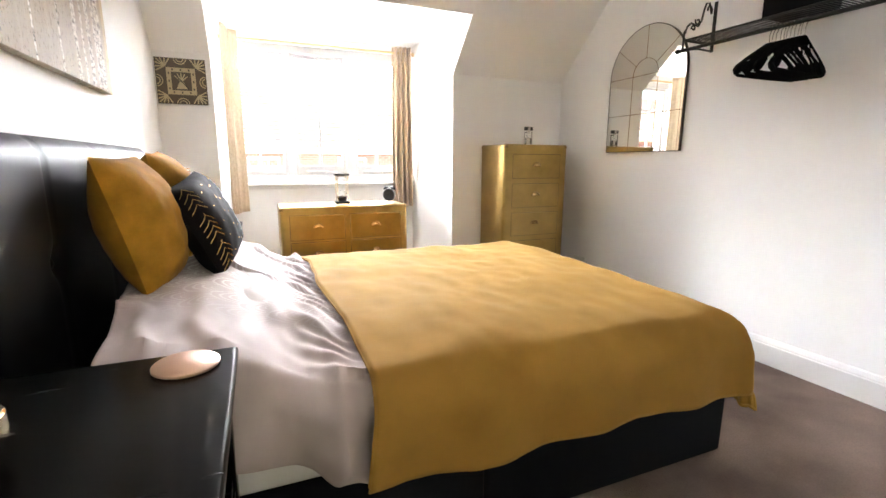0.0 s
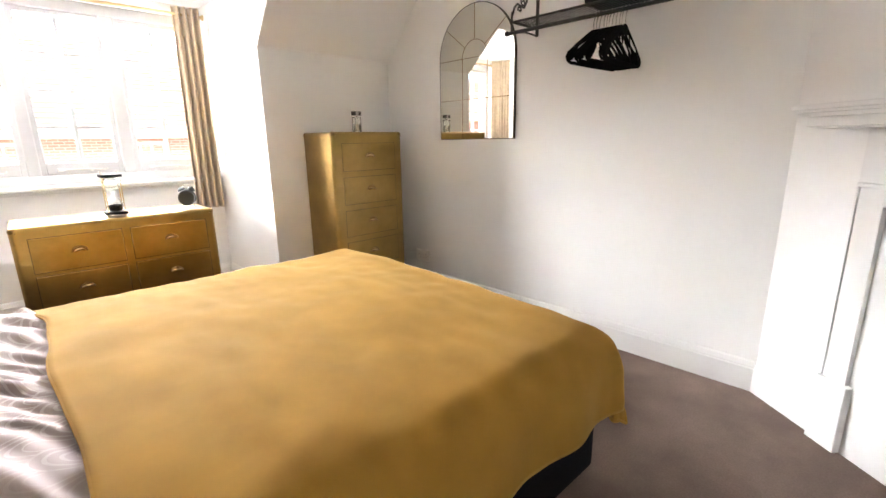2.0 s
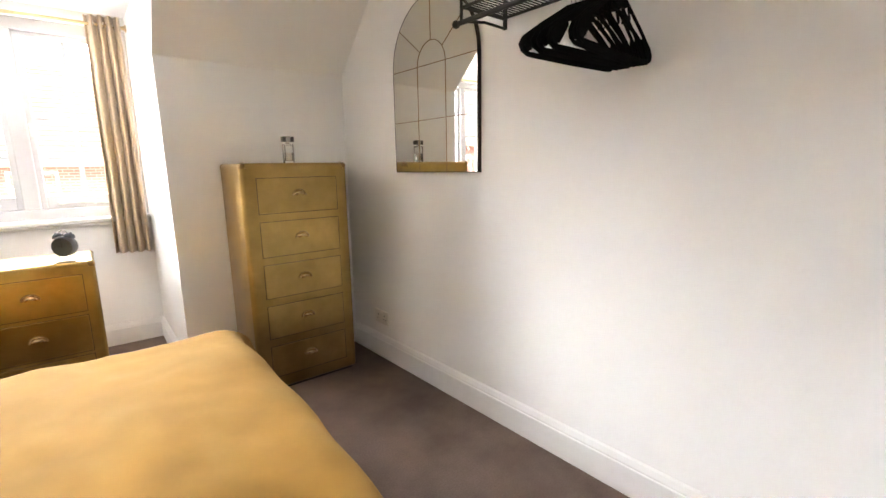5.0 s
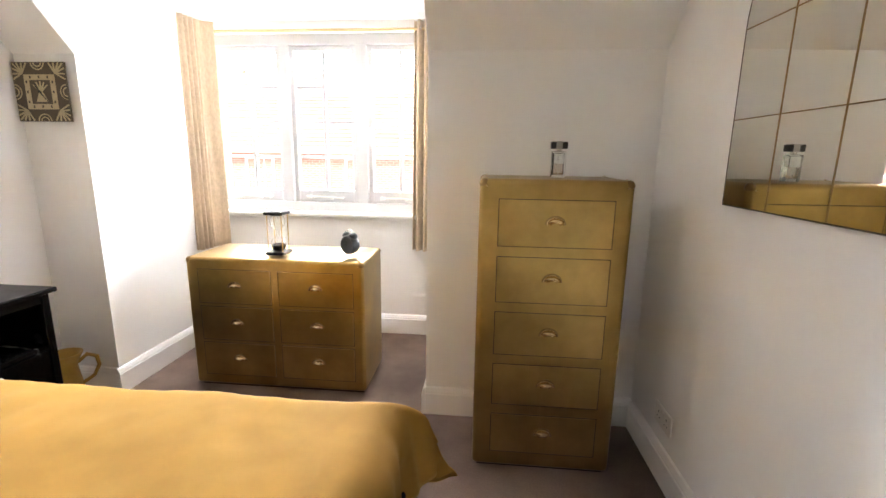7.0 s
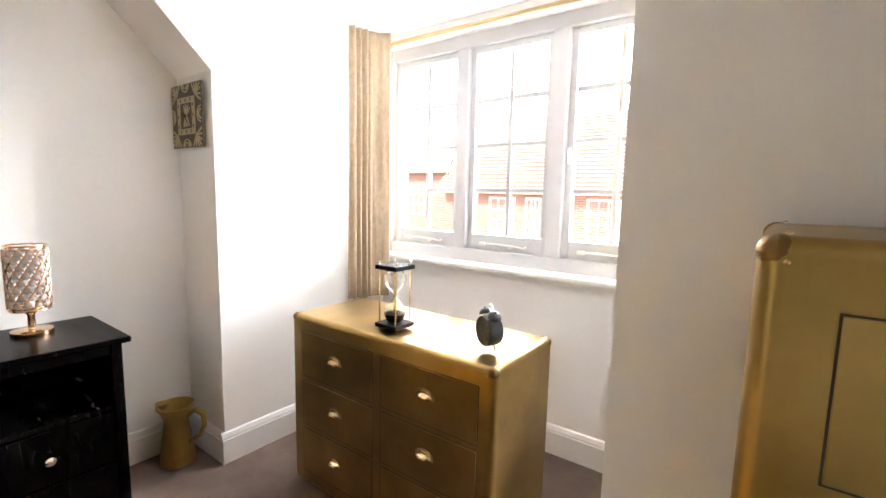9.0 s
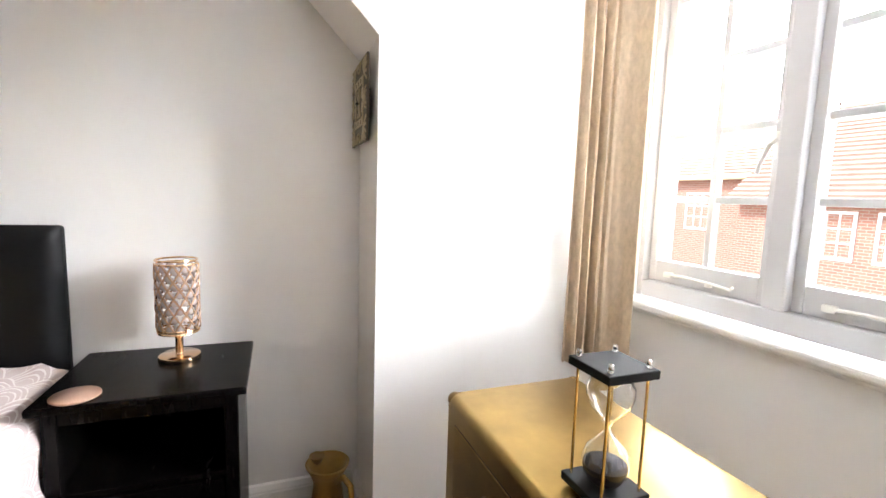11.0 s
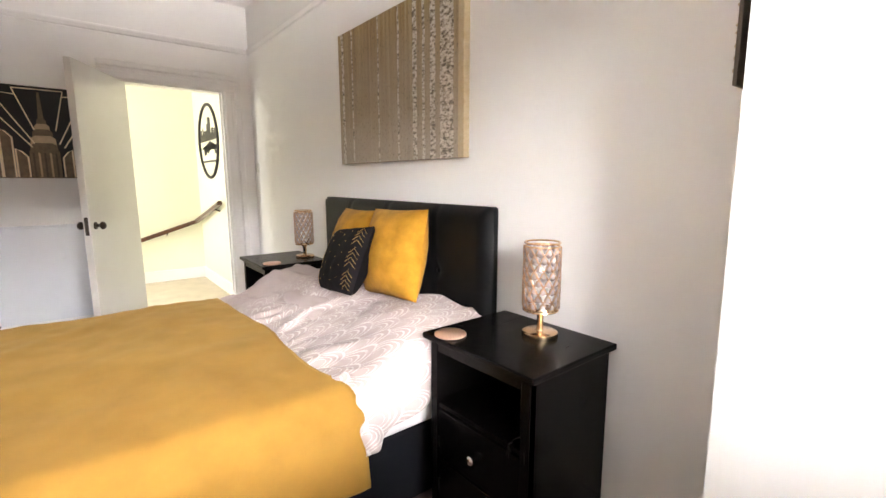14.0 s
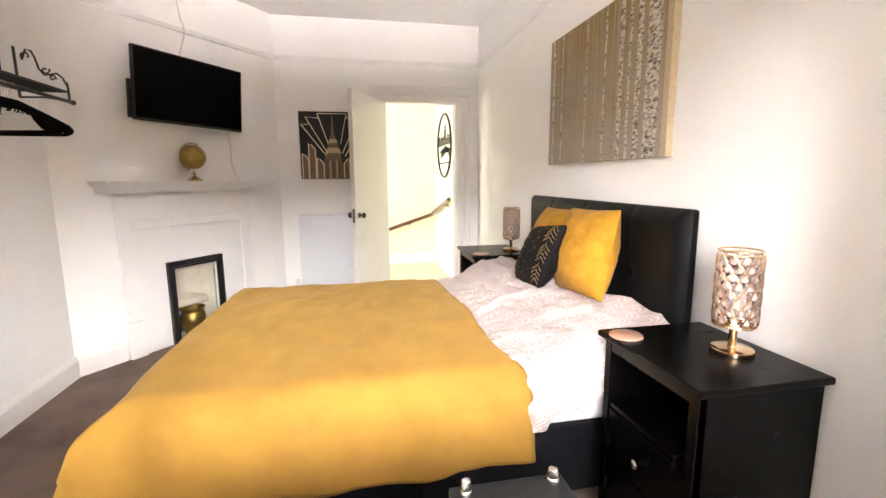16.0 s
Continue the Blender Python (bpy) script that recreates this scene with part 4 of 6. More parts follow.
def black_cushion():
    c = whole("cushion", cushion_bm(0.41, 0.33, 0.15, seed=9.0), surface("black_cotton_cushion", (0.008, 0.007, 0.008), 0.85, vary=0.1, fine=400, bump=0.2, depth=0.001, spec=0.12), (0, 0, 0),
              "black cushion printed with thin gold deco lines", "cushion", "", True)
    lines = []
    w, h, t = 0.41, 0.33, 0.15

    def on(a, b, lift=0.0012):
        fat = max(0.0, (1 - abs(a) ** 3.2) * (1 - abs(b) ** 3.2)) ** 0.5
        z = t / 2 * fat + (0.010 * wobble(a * 2 + 9.0, b * 2, 1) + 0.006 * wobble(a * 5 + 9.0, b * 5, 4)) * fat
        trim = 1 - 0.02 * (a * b) ** 4
        return Vector((a * w / 2 * trim * (1 - 0.05 * (1 - b * b) * abs(a)), b * h / 2 * trim * (1 - 0.05 * (1 - a * a) * abs(b)), z + lift))

    # nested chevrons broken by studs at both ends, studs alone between
    for ca, w0, thick in ((-0.82, 0.145, 0.0012), (0.87, 0.105, 0.0018)):
        for j in range(14):
            cb = -0.90 + 0.125 * j
            if j % 5 == 4:
                lines.append(lathe([(0.0044, -0.001), (0.0044, 0.0008)], on(ca, min(cb + 0.06, 0.92)), 8))
                continue
            tip = min(cb + 0.15, 0.95)
            lines.append(tube([on(ca - w0, cb), on(ca - w0 / 2, (cb + tip) / 2), on(ca, tip), on(ca + w0 / 2, (cb + tip) / 2), on(ca + w0, cb)], thick, 5))
    for i in range(4):
        for j in range(5):
            lines.append(lathe([(0.0032, -0.001), (0.0032, 0.0007)], on(-0.48 + 0.34 * i, -0.72 + 0.34 * j + 0.12 * (i % 2)), 8))
    tagged(part("gold_print", join(*lines), GOLD, c, "thin metallic gold deco print"), kind="stuff")
    placed(c, facing(0.375, 1.945, 0.880, 24, -9, 8))


black_cushion()
for y, s in ((2.27, 1.0), (1.76, 2.0)):
    c = whole("pillow", cushion_bm(0.58 if s > 1 else 0.72, 0.40, 0.14, seed=s, slack=0.5), PLAINPINK, (0, 0, 0), "soft blush cotton pillow lying flat on the bed", "pillow", "bed pillows", True)
    placed(c, Matrix.Translation((0.40 if s > 1 else 0.30, y, 0.635)) @ Matrix.Rotation(radians(6), 4, 'Y') @ Matrix.Rotation(radians(90), 4, 'Z'))

# ---- bedside tables, lamps, coasters ----
def nightstand(x0, y0, y1):
    n = thing("bedside_table", (x0 + 0.2, (y0 + y1) / 2, 0), "black-brown lacquered bedside table with open shelf and two drawers", "bedside table", "bedside tables")
    x1, zt = x0 + 0.425, 0.728
    bx, a, b = x1 - 0.022, y0 + 0.025, y1 - 0.025
    part("tabletop", box((x0, y0, zt - 0.022), (x1, y1, zt), 0.006, 3), LACQUER, n)
    for yy in (a, b - 0.035):
        part("side_panel", box((x0 + 0.012, yy if yy == a else yy + 0.017, 0.0), (bx, yy + 0.018 if yy == a else yy + 0.035, zt - 0.0225), 0.002), LACQUER, n)
        part("leg", box((bx - 0.027, yy, 0), (bx + 0.002, yy + 0.035, zt - 0.0225), 0.003), LACQUER, n)
    part("back_panel", box((x0 + 0.004, a + 0.001, 0.05), (x0 + 0.011, b - 0.001, zt - 0.023)), LACQUER, n)
    part("top_rail", box((bx - 0.022, a + 0.0355, zt - 0.060), (bx, b - 0.0355, zt - 0.0225), 0.002), LACQUER, n)
    part("shelf", box((x0 + 0.0115, a + 0.0185, 0.462), (bx - 0.004, b - 0.0185, 0.480), 0.002), LACQUER, n)
    part("plinth", box((bx - 0.03, a + 0.0355, 0.0), (bx - 0.01, b - 0.0355, 0.075)), LACQUER, n)
    for z0, z1 in ((0.272, 0.456), (0.080, 0.266)):
        d = part("drawer", box((x0 + 0.05, a + 0.037, z0), (bx - 0.001, b - 0.037, z1), 0.003), LACQUER, n)
        part("knob", lathe([(0.006, 0.0), (0.006, 0.010), (0.014, 0.016), (0.015, 0.022), (0.010, 0.027), (0.0, 0.028)], (bx - 0.002, (y0 + y1) / 2, (z0 + z1) / 2 - 0.005), 16, 'X'), CHROME, d, "small brushed metal knob", True)
    return n


nightstand(0.022, 2.645, 3.143)
nightstand(0.072, 0.575, 1.073)


def lamp():
    l = thing("table_lamp", (0, 0, 0), "rose gold table lamp with crystal beaded cylinder shade", "lamp", "bedside lamps")
    part("base", lathe([(0.060, 0.0), (0.061, 0.004), (0.060, 0.014), (0.056, 0.017), (0.014, 0.018), (0.012, 0.022)], seg=32), ROSE, l, smooth=True)
    part("stem", lathe([(0.0115, 0.020), (0.0115, 0.070), (0.016, 0.076), (0.018, 0.082), (0.013, 0.088)], seg=20), ROSE, l, smooth=True)
    R, z0, z1, cols, rows = 0.058, 0.088, 0.322, 12, 8
    sh = part("shade", lathe([(0.012, z0 - 0.001), (0.053, z0), (0.057, z0 + 0.004), (0.012, z0 + 0.004)], seg=32), ROSE, l, "rose gold wire shade", True)
    for z in (z0 + 0.004, z0 + 0.013, z1 - 0.012, z1):
        part("ring", tube(arc((0, 0, z), R, 0, 2 * math.pi * 31 / 32, 31, (1, 0, 0), (0, 1, 0)), 0.0032, 6, True), ROSE, sh, smooth=True)
    wires, beads = [], []
    za, zb = z0 + 0.013, z1 - 0.012
    turns = rows / (2 * cols) * 2 * math.pi
    for k in range(cols):
        for s in (-1, 1):
            pts = [((R + 0.003) * math.cos(2 * math.pi * k / cols + s * turns * q / 14), (R + 0.003) * math.sin(2 * math.pi * k / cols + s * turns * q / 14), za + (zb - za) * q / 14) for q in range(15)]
            wires.append(tube(pts, 0.0029, 5))
    part("lattice", join(*wires), ROSE_D, sh, "copper brown wire lattice", smooth=True)
    dz = (zb - za) / rows
    for j in range(rows):
        for k in range(cols):
            an = 2 * math.pi * (k + (0.5 if j % 2 == 0 else 0.0)) / cols
            bm = lathe([(0.0, -0.006), (0.007, -0.0045), (0.0120, -0.0010), (0.0120, 0.0010), (0.007, 0.0045), (0.0, 0.006)], seg=8, axis='X')
            moved(bm, Matrix.Translation((R * math.cos(an), R * math.sin(an), za + dz * (j + 0.5))) @ Matrix.Rotation(an, 4, 'Z') @ Matrix.Scale(1.08, 4, (0, 0, 1)))
            beads.append(bm)
    tagged(part("crystal_beading", join(*beads), CRYSTAL, sh, "faceted clear crystal beads"), kind="stuff")
    part("bulb", lathe([(0.0, 0.20), (0.018, 0.19), (0.024, 0.165), (0.014, 0.13), (0.012, 0.09)], seg=16), PLASTIC, l, "unlit frosted bulb", True)
    return l


first = lamp()
first.matrix_basis = pose(0.155, 2.93, 0.7285)
copy_thing(first, pose(0.148, 0.885, 0.7285, 0, 0, 20))


def coaster(x, y):
    whole("coaster", lathe([(0.052, 0.0), (0.055, 0.002), (0.055, 0.006), (0.052, 0.0085), (0.0, 0.0085)], (x, y, 0.7285), 40), surface("copper_coaster", (0.72, 0.46, 0.34), 0.35, metal=0.6, vary=0.06, bump=0.05),
          (x, y, 0.7285), "round copper coloured coaster on the bedside table", "coaster", "coasters", True)


coaster(0.392, 2.735)
coaster(0.415, 1.005)

# ---- brass clad drawers ----
def cup_pull(parent, x, y, z):
    """A half-moon cup handle inside a dark arched rim."""
    bm = bmesh.new()
    n, m = 14, 6
    g = []
    for i in range(n + 1):
        a = math.pi * i / n
        row = []
        for j in range(m + 1):
            c = (math.pi / 2) * j / m
            r = 0.031 * math.cos(c) * 0.55 + 0.031 * 0.45
            row.append(bm.verts.new((x + r * math.cos(a), y - 0.024 * math.sin(c) * math.sin(a) ** 0.5 - 0.001, z - 0.012 + r * 0.80 * math.sin(a))))
        g.append(row)
    for i in range(n):
        for j in range(m):
            bm.faces.new((g[i][j], g[i + 1][j], g[i + 1][j + 1], g[i][j + 1]))
    rim = tube([(x + 0.032 * math.cos(math.pi * i / 14), y - 0.0015, z - 0.012 + 0.026 * math.sin(math.pi * i / 14)) for i in range(15)], 0.0035, 6)
    lip = tube([(x + 0.018 * math.cos(math.pi * i / 10), y - 0.004 - 0.020 * math.sin(math.pi * i / 10) ** 0.5, z - 0.012 + 0.012 * math.sin(math.pi * i / 10)) for i in range(11)], 0.0035, 6)
    # darker outer rim, which also carries the handle's shadow as colour
    arch = tube([(x + 0.035 * math.cos(math.pi * i / 14), y - 0.0008, z - 0.013 + 0.031 * math.sin(math.pi * i / 14)) for i in range(15)], 0.0042, 6)
    part("dark_handle_rim", arch, BRASS_D, parent, "dark brass arched rim with the handle's shadow in its colour", True)
    part("cup_handle", join(bm, rim, lip), HANDLE, parent, "polished brass half-moon cup handle", True)


def corner_caps(c, x0, x1, y0, y1, zt):
    for x, sx in ((x0, 1), (x1, -1)):
        for y, sy in ((y0, 1), (y1, -1)):
            lo = (min(x - sx * 0.002, x + sx * 0.038), min(y - sy * 0.002, y + sy * 0.038), zt - 0.038)
            hi = (max(x - sx * 0.002, x + sx * 0.038), max(y - sy * 0.002, y + sy * 0.038), zt + 0.002)
            cap = part("corner_cap", box(lo, hi, 0.020, 4), BRASS_D, c, "dark brass corner cap", True)
            part("rivet", lathe([(0.004, 0.0), (0.0035, 0.002), (0.0, 0.003)], (x + sx * 0.027, y + sy * 0.027, zt + 0.0019), 10), HANDLE, cap)
            if sy > 0:
                part("rivet", moved(lathe([(0.004, 0.0), (0.0035, 0.002), (0.0, 0.003)], (0, 0, 0), 10), Matrix.Translation((x + sx * 0.027, y - 0.0019, zt - 0.027)) @ Matrix.Rotation(radians(90), 4, 'X')), HANDLE, cap)


def drawers(name, label, x0, x1, y0, y1, zt, cols, rows, group):
    c = thing(name, ((x0 + x1) / 2, (y0 + y1) / 2, 0), label, "chest of drawers", group)
    part("carcass", box((x0, y0, 0.018), (x1, y1, zt), 0.021, 5), BRASS, c, "aged brass sheet carcass with rounded edges", True)
    part("plinth", box((x0 + 0.02, y0 + 0.03, 0.0), (x1 - 0.02, y1 - 0.02, 0.0185)), GROOVE, c, "dark recessed plinth")
    for z0, z1 in rows:
        for a, b in cols:
            d = part("drawer", box((a, y0 - 0.0025, z0), (b, y0 + 0.012, z1), 0.0012, 1), BRASS, c, "aged brass drawer front")
            part("gap", box((a - 0.0028, y0 - 0.0006, z0 - 0.0028), (b + 0.0028, y0 + 0.010, z1 + 0.0028)), GROOVE, d, "dark gap round the drawer")
            cup_pull(d, (a + b) / 2, y0 - 0.0022, (z0 + z1) / 2 + 0.010)
    corner_caps(c, x0, x1, y0, y1, zt)
    return c


drawers("low_drawers", "wide brass clad chest of six drawers standing in the dormer", 0.683, 1.670, 3.650, 4.062, 0.755,
        ((0.752, 1.160), (1.204, 1.612)), ((0.080, 0.270), (0.290, 0.480), (0.502, 0.690)), "brass drawers")
drawers("tall_drawers", "tall narrow brass clad chest of five drawers", 2.270, 2.838, 3.128, 3.515, 1.226,
        ((2.346, 2.770),), ((0.090, 0.262), (0.308, 0.484), (0.528, 0.704), (0.748, 0.928), (0.972, 1.150)), "brass drawers")

# ---- on the drawers ----
def hourglass():
    zb = 0.7555
    h = thing("hourglass", (1.164, 3.762, zb), "hourglass with black plates, brass rods and black sand", "hourglass")
    x0, x1, y0, y1 = 1.112, 1.218, 3.710, 3.815
    zt = 1.000
    part("base_plate", box((x0, y0, zb + 0.010), (x1, y1, zb + 0.026), 0.002), PLATE, h)
    part("top_plate", box((x0, y0, zt - 0.016), (x1, y1, zt), 0.002), PLATE, h)
    xm, ym = (x0 + x1) / 2, (y0 + y1) / 2
    for x in (x0 + 0.013, x1 - 0.013):
        for y in (y0 + 0.013, y1 - 0.013):
            rod = part("rod", lathe([(0.0027, zb + 0.026), (0.0027, zt - 0.016)], (x, y, 0), 10), GOLD, h, "slim brass rod")
            part("acorn_nut", lathe([(0.0052, zt), (0.0052, zt + 0.005), (0.0045, zt + 0.006), (0.0052, zt + 0.009), (0.004, zt + 0.014), (0.0, zt + 0.0155)], (x, y, 0), 12), CHROME, rod, "small pale metal acorn nut", True)
            part("foot", lathe([(0.003, zb), (0.005, zb + 0.003), (0.005, zb + 0.010)], (x, y, 0), 12), CHROME, rod, smooth=True)
    a, b = zb + 0.0265, zt - 0.0165
    mid = (a + b) / 2
    hh = (b - a) / 2
    prof = [(0.016, a), (0.030, a + 0.006), (0.040, a + 0.024), (0.041, a + 0.040), (0.034, a + 0.062), (0.018, mid - 0.022), (0.007, mid - 0.008), (0.0045, mid)]
    prof = prof + [(r, 2 * mid - z) for r, z in prof[-2::-1]]
    bulbs = part("glass_bulb", lathe(prof, (xm, ym, 0), 40), CLEAR, h, "clear blown glass double bulb", True)
    inner = [(max(r - 0.0016, 0.0012), z) for r, z in prof]
    inner[0], inner[-1] = (0.014, a + 0.0016), (0.014, b - 0.0016)
    iv = lathe(inner, (xm, ym, 0), 40)
    bmesh.ops.reverse_faces(iv, faces=iv.faces[:])
    part("glass_inner", iv, CLEAR, bulbs, smooth=True)
    part("sand", lathe([(0.013, a + 0.0025), (0.0275, a + 0.0075), (0.0375, a + 0.024), (0.0385, a + 0.034), (0.030, a + 0.038), (0.012, a + 0.043), (0.0, a + 0.045)], (xm, ym, 0), 32), SAND, h, "heap of black sand", True)
    h.matrix_basis = Matrix.Translation((1.164, 3.762, zb))


hourglass()


def alarm_clock():
    k = thing("alarm_clock", (0, 0, 0), "small gunmetal twin bell alarm clock", "clock")
    part("case", lathe([(0.0, 0.028), (0.030, 0.028), (0.042, 0.022), (0.046, 0.012), (0.046, -0.018), (0.043, -0.024), (0.040, -0.022)], (0, 0, 0.060), 36, 'Y'), GREYBODY, k, smooth=True)
    d = part("dial", lathe([(0.0395, 0.0), (0.0395, 0.002), (0.0, 0.002)], (0, -0.0215, 0.060), 36, 'Y'), DIAL, k, "pale grey dial")
    pointer_pair = [box((-0.0012, -0.0235, 0.058), (0.0012, -0.0225, 0.082)), moved(box((-0.0015, -0.001, 0.0), (0.0015, 0.0, 0.018)), Matrix.Translation((0, -0.0228, 0.060)) @ Matrix.Rotation(radians(-70), 4, 'Y'))]
    part("pointers", join(*pointer_pair), BLACK, d, "thin black clock pointers")
    part("hour_marks", join(*[moved(box((-0.001, -0.001, 0.030), (0.001, 0.0, 0.036)), Matrix.Translation((0, -0.0222, 0.060)) @ Matrix.Rotation(radians(30 * q), 4, 'Y')) for q in range(12)]), BLACK, d)
    for s in (-1, 1):
        bell = lathe([(0.021, 0.0), (0.0205, 0.006), (0.015, 0.014), (0.005, 0.018), (0.004, 0.022), (0.0, 0.023)], seg=24)
        part("bell", moved(bell, Matrix.Translation((s * 0.024, 0, 0.103)) @ Matrix.Rotation(radians(s * 24), 4, 'Y')), GREYBODY, k, smooth=True)
        part("leg", tube([(s * 0.026, 0, 0.026), (s * 0.036, 0, 0.004), (s * 0.038, 0, 0.0035)], [0.004, 0.003, 0.0035], 8), CHROME, k, smooth=True)
    part("carry_loop", tube(arc((0, 0, 0.118), 0.018, 0, math.pi, 12, (1, 0, 0), (0, 0, 1)), 0.0022, 8), CHROME, k, smooth=True)
    part("hammer", box((-0.002, -0.003, 0.104), (0.002, 0.003, 0.122), 0.001), CHROME, k)
    k.matrix_basis = pose(1.562, 3.79, 0.7555, 0, 0, -30) @ Matrix.Scale(1.12, 4)


alarm_clock()


def perfume():
    z = 1.2265
    b = thing("perfume_bottle", (2.580, 3.30, z), "square clear glass perfume bottle with black capped top", "bottle")
    x, y = 2.580, 3.30
    outer = box((x - 0.027, y - 0.020, z), (x + 0.027, y + 0.020, z + 0.104), 0.004, 3)
    hollow = box((x - 0.0205, y - 0.0145, z + 0.012), (x + 0.0205, y + 0.0145, z + 0.097), 0.003, 2)
    bmesh.ops.reverse_faces(hollow, faces=hollow.faces[:])
    part("glass_body", join(outer, hollow), CLEAR, b, "thick clear glass body", True)
    part("perfume_fill", box((x - 0.0203, y - 0.0143, z + 0.0122), (x + 0.0203, y + 0.0143, z + 0.056), 0.002), LIQUID, b, "pale amber perfume")
    part("dip_tube", lathe([(0.0016, z + 0.016), (0.0016, z + 0.100)], (x, y, 0), 8), PLASTIC, b, "thin plastic dip tube")
    part("collar", lathe([(0.012, z + 0.1045), (0.012, z + 0.114)], (x, y, 0), 16), CHROME, b, smooth=True)
    part("cap_centre", box((x - 0.0118, y - 0.014, z + 0.1145), (x + 0.0118, y + 0.014, z + 0.144), 0.002), PEWTER, b, "brushed pewter cap centre")
    for s in (-1, 1):
        part("cap_side", box((x + min(s * 0.0125, s * 0.032), y - 0.015, z + 0.1145), (x + max(s * 0.0125, s * 0.032), y + 0.015, z + 0.142), 0.002), BLACK, b, "glossy black cap side")


perfume()

# ---- curtains and rod ----
def curtain(name, path, folds, amp, z0, z1, flare, seed, plain=1.0):
    """Pleated cloth hung along a plan line, the pleats opening towards the hem."""
    pts = [Vector((*p, 0)) for p in path]

    def f(u, v):
        s = u * (len(pts) - 1)
        i = min(int(s), len(pts) - 2)
        p = pts[i].lerp(pts[i + 1], s - i)
        d = (pts[i + 1] - pts[i]).normalized()
        n = Vector((-d.y, d.x, 0))
        keep = min(1.0, max(0.0, (plain + 0.12 - u) / 0.12))
        uu = u / plain
        k = 0.016 * (1 - keep) * math.sin(math.pi * min(1.0, (u - plain) / max(0.01, 1 - plain))) + amp * keep * (0.75 + 0.5 * v) * math.sin(2 * math.pi * folds * uu + 0.5 * wobble(u * 3, v * 2, seed)) + 0.005 * wobble(u * 9, v * 4, seed + 3)
        mid = pts[len(pts) // 2]
        q = p + n * k + (p - mid) * flare * v
        return (q.x, q.y, z1 + (z0 - z1) * v)

    ob = whole(name, sheet(folds * 22, 28, f), CURTAIN, (pts[0].x, pts[0].y, z0), "beige satin eyelet curtain drawn back in deep pleats", "curtain", "dormer curtains", True)
    md = ob.modifiers.new("thickness", 'SOLIDIFY')
    md.thickness = 0.003
    return ob


ROD = (4.50, 2.105)
c1 = curtain("curtain", ((0.362, 4.255), (0.368, 4.318), (0.384, 4.376), (0.418, 4.425), (0.466, 4.470)), 3, 0.018, 0.655, 2.155, 0.02, 1.0, 0.48)
c2 = curtain("curtain", ((1.805, 4.50), (1.87, 4.49), (1.93, 4.48), (1.985, 4.475)), 4, 0.030, 0.655, 2.155, 0.10, 4.0)
for x, cc in ((0.44, c1), (1.85, c2), (1.90, c2), (1.95, c2)):
    e = tube(arc((0, 0, 0), 0.022, 0, 2 * math.pi * 15 / 16, 15, (0, 1, 0), (0, 0, 1)), 0.005, 8, True)
    part("eyelet", moved(e, Matrix.Translation((x, ROD[0], ROD[1]))), CHROME, cc, "silver metal eyelet ring", True)


def curtain_rod():
    r = thing("curtain_rod", (1.18, ROD[0], ROD[1]), "slim brass curtain rod over the dormer window", "curtain rod")
    part("rod", lathe([(0.010, 0.340), (0.010, 2.012)], (0, ROD[0], ROD[1]), 14, 'X'), RODMAT, r, smooth=True)
    for x in (XL + 0.001, XR - 0.001):
        s = 1 if x < 1 else -1
        bm = lathe([(0.022, 0.0), (0.022, 0.006), (0.013, 0.008), (0.013, 0.018)], (0, 0, 0), 18, 'X')
        if s < 0:
            moved(bm, Matrix.Rotation(math.pi, 4, 'Z'))
        part("end_socket", moved(bm, Matrix.Translation((x, ROD[0], ROD[1]))), RODMAT, r, smooth=True)


curtain_rod()

# ---- pictures and wall clock ----
def birch_canvas():
    y0, y1, z0, z1 = 1.262, 2.398, 1.352, 2.105
    whole("birch_canvas", box((0.0015, y0, z0), (0.036, y1, z1), 0.003), BIRCH, (0.018, (y0 + y1) / 2, (z0 + z1) / 2), "large canvas print of brown and cream birch trunks", "picture")


birch_canvas()


